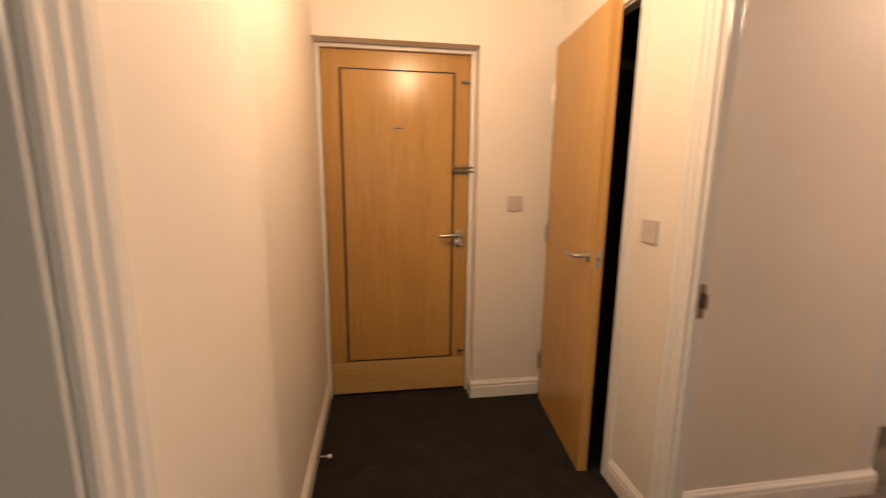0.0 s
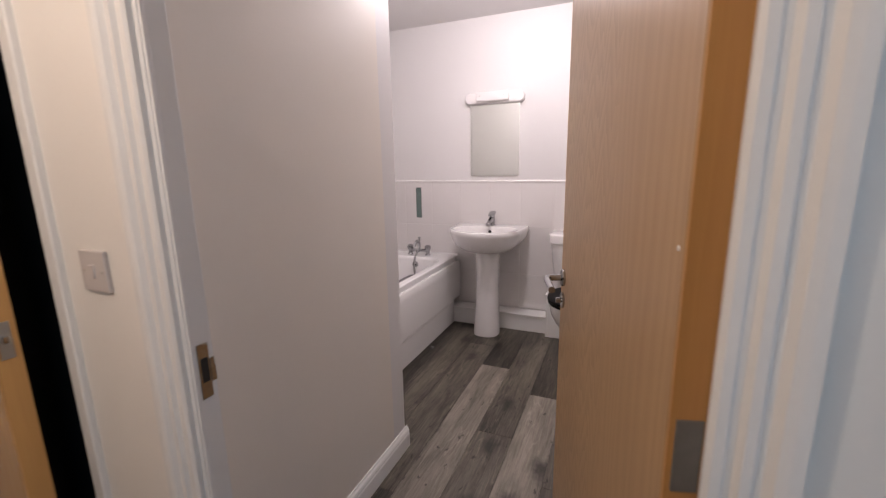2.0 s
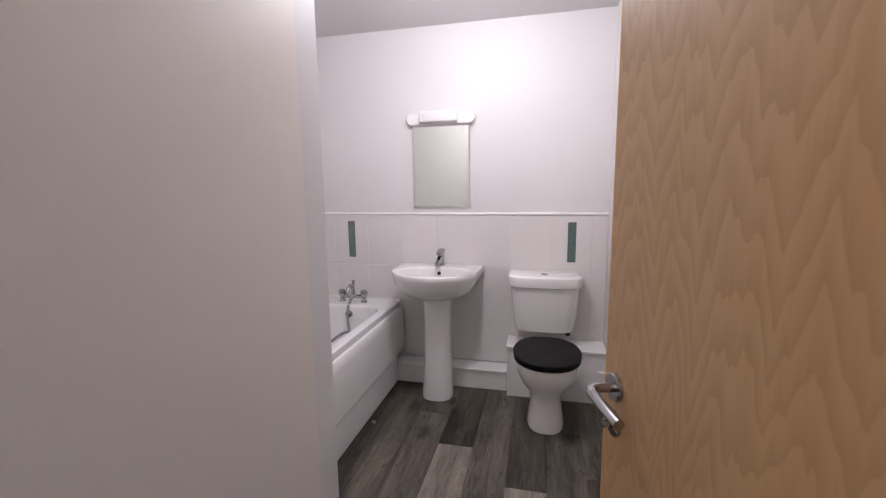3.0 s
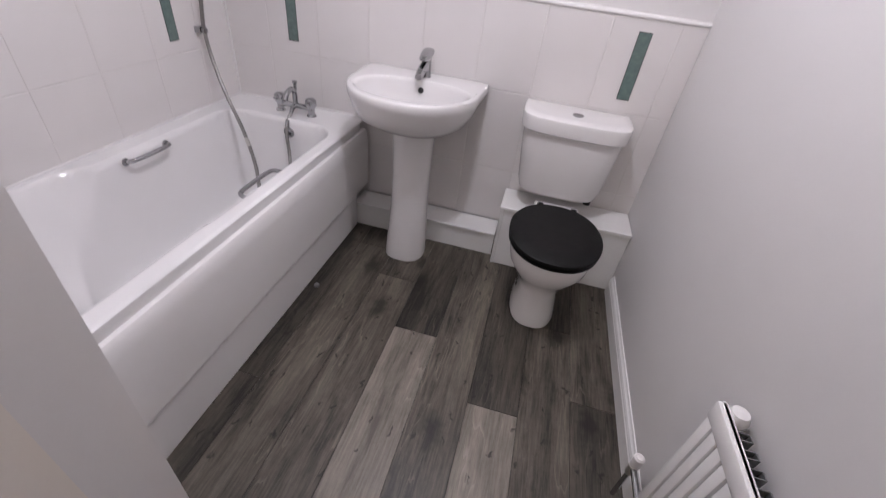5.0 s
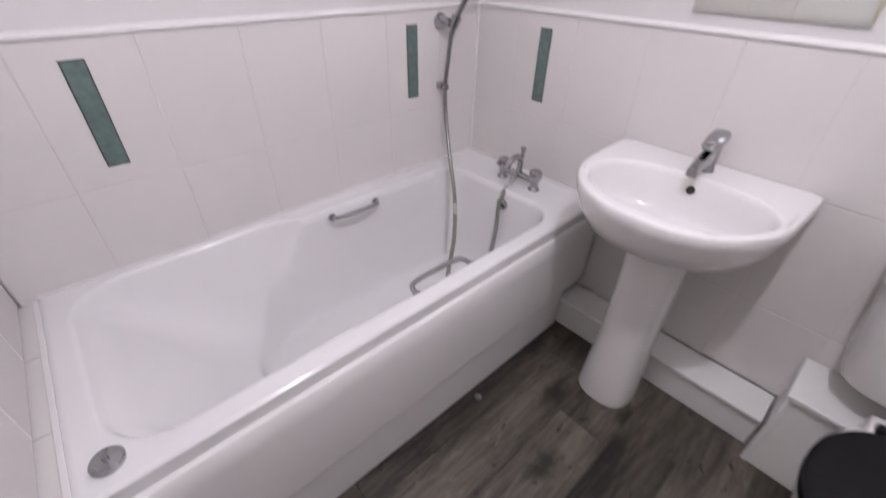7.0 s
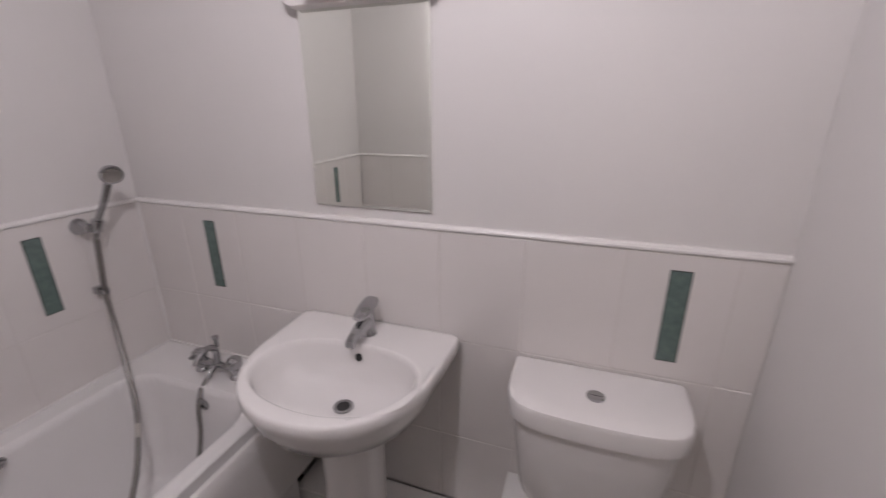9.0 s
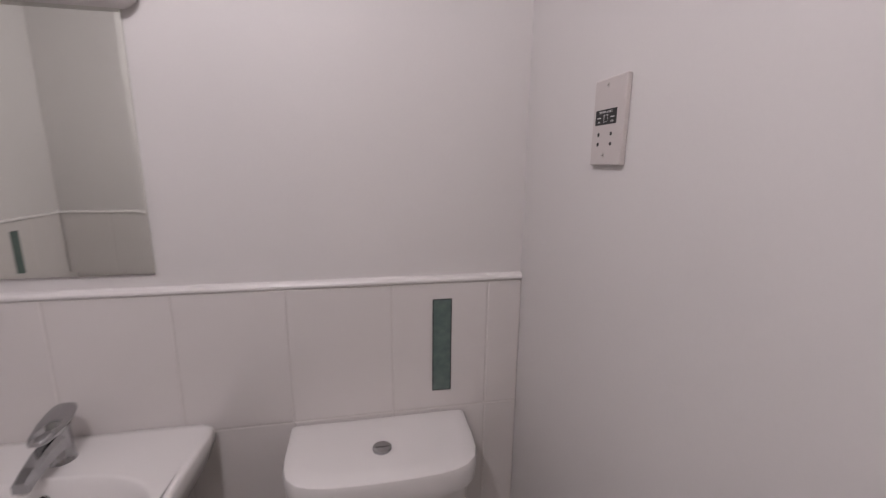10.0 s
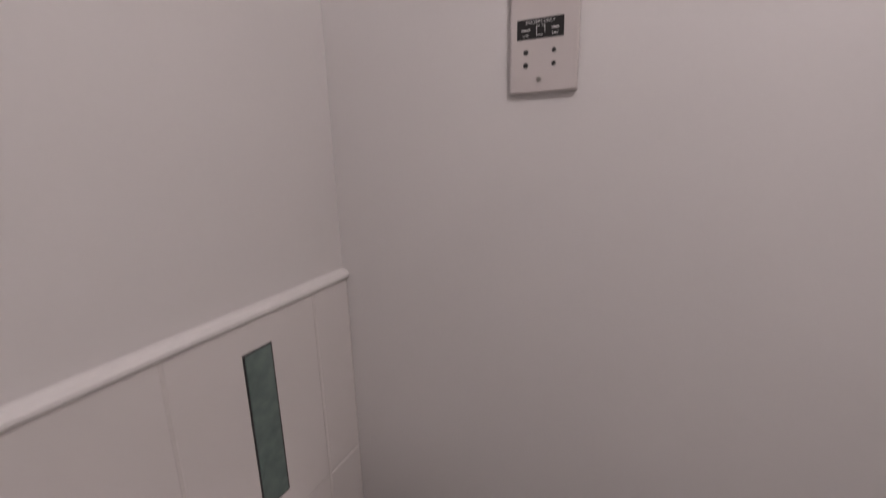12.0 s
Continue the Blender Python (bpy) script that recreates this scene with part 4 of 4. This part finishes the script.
part("seat_lid", loft([oval(3.722, 0.220, 0.205, 0.184, 0.422, 2.15), oval(3.717, 0.228, 0.21, 0.188, 0.428, 2.15), oval(3.717, 0.228, 0.21, 0.188, 0.441, 2.15), oval(3.722, 0.218, 0.203, 0.180, 0.448, 2.15), oval(3.722, 0.15, 0.14, 0.12, 0.450, 2.1)]), M_SEAT, toilet, "black wooden lid, closed", True)
for y in (TY - 0.075, TY + 0.075):
    part("seat_hinge", boxes((3.935, 3.965, y - 0.014, y + 0.014, 0.412, 0.432), bevel=0.005), M_SEAT, toilet)


def cistern_ring(x0, x1, y0, y1, z, e=6, n=56):
    """Flat at the wall, bowed and round-cornered in front."""
    ring = rounded(x0, 2 * x1 - x0, y0, y1, z, e, n)
    return [(min(x, x1) - 0.012 * math.cos(math.pi * (y - (y0 + y1) / 2) / (y1 - y0)) * (x < x1 - 0.05), y, z) for x, y, z in ring]


part("cistern", loft([cistern_ring(4.040, 4.186, 0.225, 0.545, 0.436), cistern_ring(4.020, 4.196, 0.205, 0.566, 0.446), cistern_ring(4.008, 4.196, 0.192, 0.578, 0.49), cistern_ring(3.996, 4.196, 0.176, 0.598, 0.66), cistern_ring(3.993, 4.196, 0.172, 0.603, 0.740)]), M_CERAMIC, toilet, "tapered white ceramic cistern", True)
part("cistern_lid", loft([cistern_ring(3.984, 4.196, 0.166, 0.609, 0.736), cistern_ring(3.977, 4.197, 0.159, 0.616, 0.741), cistern_ring(3.972, 4.197, 0.156, 0.620, 0.790), cistern_ring(3.976, 4.196, 0.159, 0.616, 0.801), cistern_ring(3.990, 4.193, 0.172, 0.604, 0.8075), cistern_ring(4.015, 4.180, 0.195, 0.58, 0.8085)]), M_CERAMIC, toilet, smooth=True)
btn = part("flush_button", lathe([(0, 0), (0.023, 0), (0.023, 0.004), (0.019, 0.006), (0, 0.005)], 26, pose(4.066, 0.390, 0.8085)), M_CHROME, toilet, "chrome split flush button", True)
part("button_split", boxes((4.0655, 4.0665, 0.372, 0.408, 0.8132, 0.8145)), M_DARK, btn)
part("coupling", lathe([(0, 0), (0.016, 0), (0.016, 0.06), (0, 0.06)], 14, pose(4.06, TY - 0.135, 0.42)), M_DARK, toilet)

# ---- mirror and its light ----
mirror = thing("wall_mirror", "frameless rectangular mirror above the wash basin", "mirror")
part("glass", loft([[(x, y, z) for y, z in ((0.890 + o, 1.229 + o), (1.288 - o, 1.229 + o), (1.288 - o, 1.785 - o), (0.890 + o, 1.785 - o))] for x, o in ((4.2085, 0), (4.2020, 0), (4.2013, 0.011))]), M_MIRROR, mirror, "mirror glass with a bevelled edge")
bar = thing("mirror_light", "white plastic shaver light above the mirror, switched off", "wall light")


def stadium(y0, y1, z0, z1, x, n=40):
    cy, cz, r = (y0 + y1) / 2, (z0 + z1) / 2, (z1 - z0) / 2
    out = []
    for i in range(n):
        a = 2 * math.pi * (i + 0.5) / n
        side = (y1 - y0) / 2 - r
        out.append((x, cy + (side if math.cos(a) > 0 else -side) + r * math.cos(a), cz + r * math.sin(a)))
    return out


part("housing", loft([stadium(0.852, 1.322, 1.782, 1.866, 4.208), stadium(0.852, 1.322, 1.782, 1.866, 4.175), stadium(0.858, 1.316, 1.787, 1.861, 4.168), stadium(0.88, 1.294, 1.80, 1.848, 4.166)]), M_PLASTIC, bar, smooth=True)
part("diffuser", boxes((4.135, 4.168, 0.962, 1.225, 1.795, 1.868), bevel=0.012, seg=3), M_PLASTIC, bar, "opal plastic diffuser", True)
for y in (1.00, 1.19):
    part("screw_cap", lathe([(0, 0), (0.005, 0), (0.004, 0.003), (0, 0.003)], 10, pose(4.136, y, 1.836, 0, -90)), M_STEEL, bar)

# ---- radiator ----
rad = thing("radiator", "white single-panel convector radiator on the wall", "radiator", m=pose(0, -0.010, 0))
RX0, RX1, RZ0, RZ1 = 2.16, 2.872, 0.15, 0.655
front = boxes((RX0, RX1, 0.066, 0.072, RZ0, RZ1))
part("back_sheet", front, M_RAD, rad)
part("top_edge", boxes((RX0, RX1, 0.060, 0.082, RZ1 - 0.050, RZ1), bevel=0.005), M_RAD, rad, smooth=True)
part("bottom_edge", boxes((RX0, RX1, 0.060, 0.082, RZ0, RZ0 + 0.035), bevel=0.005), M_RAD, rad, smooth=True)
x = RX1 - 0.006
n_flute = 0
while x > RX0 + 0.02:
    part("flute", boxes((x - 0.029, x, 0.068, 0.081, RZ0 + 0.03, RZ1 - 0.045), bevel=0.005), M_RAD, rad, smooth=True)
    x -= 0.0345
x = RX1 - 0.05
while x > RX0 + 0.03:
    part("fin", boxes((x - 0.002, x, 0.026, 0.064, RZ0 + 0.05, RZ1 - 0.02), (x - 0.018, x - 0.002, 0.024, 0.027, RZ0 + 0.05, RZ1 - 0.02), (x - 0.018, x - 0.016, 0.026, 0.064, RZ0 + 0.05, RZ1 - 0.02)), M_FIN, rad)
    x -= 0.036
part("end_plug", lathe([(0, -0.016), (0.014, -0.016), (0.022, -0.008), (0.024, 0.004), (0.017, 0.020), (0, 0.022)], 20, pose(RX1 - 0.022, 0.045, RZ1 - 0.016)), M_RAD, rad, smooth=True)
for xx in (RX0 + 0.15, RX1 - 0.15):
    part("wall_bracket", boxes((xx - 0.015, xx + 0.015, 0.010, 0.030, RZ0 + 0.1, RZ1 - 0.1)), M_FIN, rad)
valve = thing("radiator_valve", "lockshield radiator valve with a white cap", "valve")
part("tail", tube([(2.885, 0.05, 0.175), (2.97, 0.05, 0.175)], 0.009), M_CHROME, valve, smooth=True)
part("body", lathe([(0, -0.03), (0.012, -0.03), (0.015, -0.01), (0.015, 0.012), (0, 0.016)], 16, pose(2.975, 0.05, 0.170)), M_STEEL, valve, smooth=True)
part("cap", lathe([(0, 0), (0.0145, 0), (0.0155, 0.004), (0.0155, 0.04), (0.010, 0.045), (0, 0.043)], 18, pose(2.975, 0.05, 0.185)), M_PLASTIC, valve, "white plastic cap", True)
part("pipe", tube([(2.975, 0.05, 0.15), (2.975, 0.05, 0.0)], 0.0075), M_CHROME, valve, smooth=True)

# ---- tiling ----
JZ = (0.057, 0.437, 0.817, 1.177)


def tile_mesh(w, h, d=0.008, e=0.0025):
    """A tile in its own frame: width along x, height along z, face at -y, with eased edges."""
    bm = bmesh.new()
    lo = [bm.verts.new(p) for p in ((0, 0, 0), (w, 0, 0), (w, 0, h), (0, 0, h))]
    mid = [bm.verts.new(p) for p in ((0, -d + e * 0.6, 0), (w, -d + e * 0.6, 0), (w, -d + e * 0.6, h), (0, -d + e * 0.6, h))]
    top = [bm.verts.new(p) for p in ((e, -d, e), (w - e, -d, e), (w - e, -d, h - e), (e, -d, h - e))]
    for a, b in ((lo, mid), (mid, top)):
        for i in range(4):
            bm.faces.new((a[i], a[(i + 1) % 4], b[(i + 1) % 4], b[i]))
    bm.faces.new(top)
    me = bpy.data.meshes.new("tile")
    bmesh.ops.recalc_face_normals(bm, faces=bm.faces)
    bm.to_mesh(me)
    bm.free()
    me.materials.append(M_TILE)
    return me


TILES = {}


def tiled(name, label, m, joints, rows, strips=()):
    """Tiles on a wall; m lays the wall's own frame: x along it, -y out of it."""
    t = thing(name, label, "wall tiles", kind="structure", m=m)
    part("grout", boxes((joints[0], joints[-1], -0.0088, 0, rows[0], rows[-1])), M_GROUT, t)
    g = 0.0011
    for x0, x1 in zip(joints, joints[1:]):
        for z0, z1 in zip(rows, rows[1:]):
            w, h = round(x1 - x0 - 2 * g, 4), round(z1 - z0 - 2 * g, 4)
            if (w, h) not in TILES:
                TILES[w, h] = tile_mesh(w, h)
            ob = new("tile", TILES[w, h])
            ob.parent = t
            ob.location = (x0 + g, -0.002, z0 + g)
            ob.rotation_euler = (random.uniform(-0.0015, 0.0015), 0, random.uniform(-0.002, 0.002))
    for s in strips:
        st = part("glass_strip", boxes((s - 0.0235, s + 0.0235, -0.0125, -0.008, 0.872, 1.130), bevel=0.0008, seg=1), M_GLASSTILE, t, "sea-green textured glass strip")
        part("strip_surround", boxes((s - 0.026, s + 0.026, -0.0112, -0.008, 0.8695, 1.1325)), M_DARK, st)
    pr = [(0, 1.177), (-0.012, 1.177), (-0.0165, 1.182), (-0.0165, 1.187), (-0.012, 1.193), (-0.004, 1.196), (0, 1.196)]
    part("edge_trim", extrude_profile(pr, joints[0], joints[-1], "x"), M_TRIM, t, "white rounded tile trim")
    return t


# own x runs from the bath corner (y 2.13) towards y 0
tiled("tiling_basin", "white glazed wall tiles with green glass strips", pose(4.21, 2.118, 0, 0, 0, -90),
      [0.0] + [2.118 - y for y in (1.897, 1.640, 1.382, 1.125, 0.867, 0.610, 0.352, 0.095)] + [2.117], (0.143,) + JZ[1:], (2.118 - 1.7685, 2.118 - 0.2195))
tiled("tiling_bath", "white glazed wall tiles above the bath", pose(2.482, 2.13, 0),
      [x - 2.482 for x in (2.482, 2.712, 2.966, 3.220, 3.475, 3.730, 3.985, 4.198)], JZ[1:], (3.846 - 2.482, 2.826 - 2.482))
tiled("tiling_bath_end", "white glazed wall tiles at the foot of the bath", pose(2.47, 1.395, 0, 0, 0, 90),
      [0.0, 0.22, 0.475, 0.723], (0.565,) + JZ[2:])
ledge = thing("tiled_ledge", "narrow white tiled ledge at the foot of the bath", "ledge", kind="structure")
part("core", boxes((2.472, 2.510, 1.402, 2.116, 0, 0.548)), M_GROUT, ledge)
for y0, y1 in ((1.406, 1.62), (1.622, 1.875), (1.877, 2.116)):
    part("tile", boxes((2.474, 2.5135, y0, y1, 0.547, 0.556), bevel=0.002), M_TILE, ledge)
for z0, z1 in ((0.108, 0.40), (0.402, 0.546), (0.0, 0.106)):
    part("tile", boxes((2.474, 2.508, 1.394, 1.403, z0, z1), bevel=0.002), M_TILE, ledge)
part("edge_trim", boxes((2.507, 2.516, 1.390, 1.402, 0, 0.556), bevel=0.003), M_TRIM, ledge)
part("edge_trim", boxes((2.474, 2.507, 1.390, 1.402, 0.546, 0.556), bevel=0.003), M_TRIM, ledge)

crumb = tagged(part("crumb", lathe([(0, 0), (0.011, 0.0), (0.014, 0.006), (0.009, 0.013), (0, 0.015)], 9, pose(3.51, 1.352, 0)), M_FIN), "small grey crumb of filler beside the bath panel", "debris")

# silicone bead between tiles and bath
tagged(part("sealant", boxes((2.520, 4.196, 2.116, 2.123, RIM - 0.002, RIM + 0.008), (4.192, 4.201, 1.41, 2.116, RIM - 0.002, RIM + 0.008), (2.508, 2.5205, 1.413, 2.116, 0.552, RIM + 0.0015), (4.193, 4.2045, 2.112, 2.1235, RIM + 0.008, 1.178), bevel=0.002), M_TRIM), "white silicone bead round the bath", "sealant", kind="structure")

# ---- vinyl planks ----
W = 0.1865
ROWS = (  # edge at y, joints along x, shades
    (0.932 - 5 * W, (2.05, 3.27), (1, 2, 1)), (0.932 - 4 * W, (2.45, 3.62), (2, 1, 2)), (0.932 - 3 * W, (1.92, 3.142), (1, 0, 2)),
    (0.932 - 2 * W, (1.50, 2.716), (1, 1, 1)), (0.932 - W, (1.915, 3.402), (1, 0, 2)), (0.932, (2.20, 3.70), (2, 1, 1)), (0.932 + W, (2.552, 3.90), (0, 1, 2)), (0.932 + 2 * W, (3.0,), (2, 2)))
for y0, ends, tone in ROWS:
    y1 = y0 + W
    a = max(y0, 0.0)
    start = 1.475 if y1 < 1.05 else (2.375 if y0 > 1.0 else 1.475)
    xs = [start] + [e for e in ends if e > start + 0.02] + [4.2]
    for k, (x0, x1) in enumerate(zip(xs, xs[1:])):
        tone_k = tone[len(tone) - (len(xs) - 1) + k] if len(tone) >= len(xs) - 1 else tone[0]
        cx, cy = (x0 + x1) / 2, (a + y1) / 2
        lx, ly = (x1 - x0) / 2 - 0.0006, (y1 - a) / 2 - 0.0006
        ob = part("plank", boxes((-lx, lx, -ly, ly, -0.004, 0.0), bevel=0.0012, seg=1), PLANK[tone_k], floor_bath)
        ob.location = (cx, cy, 0)
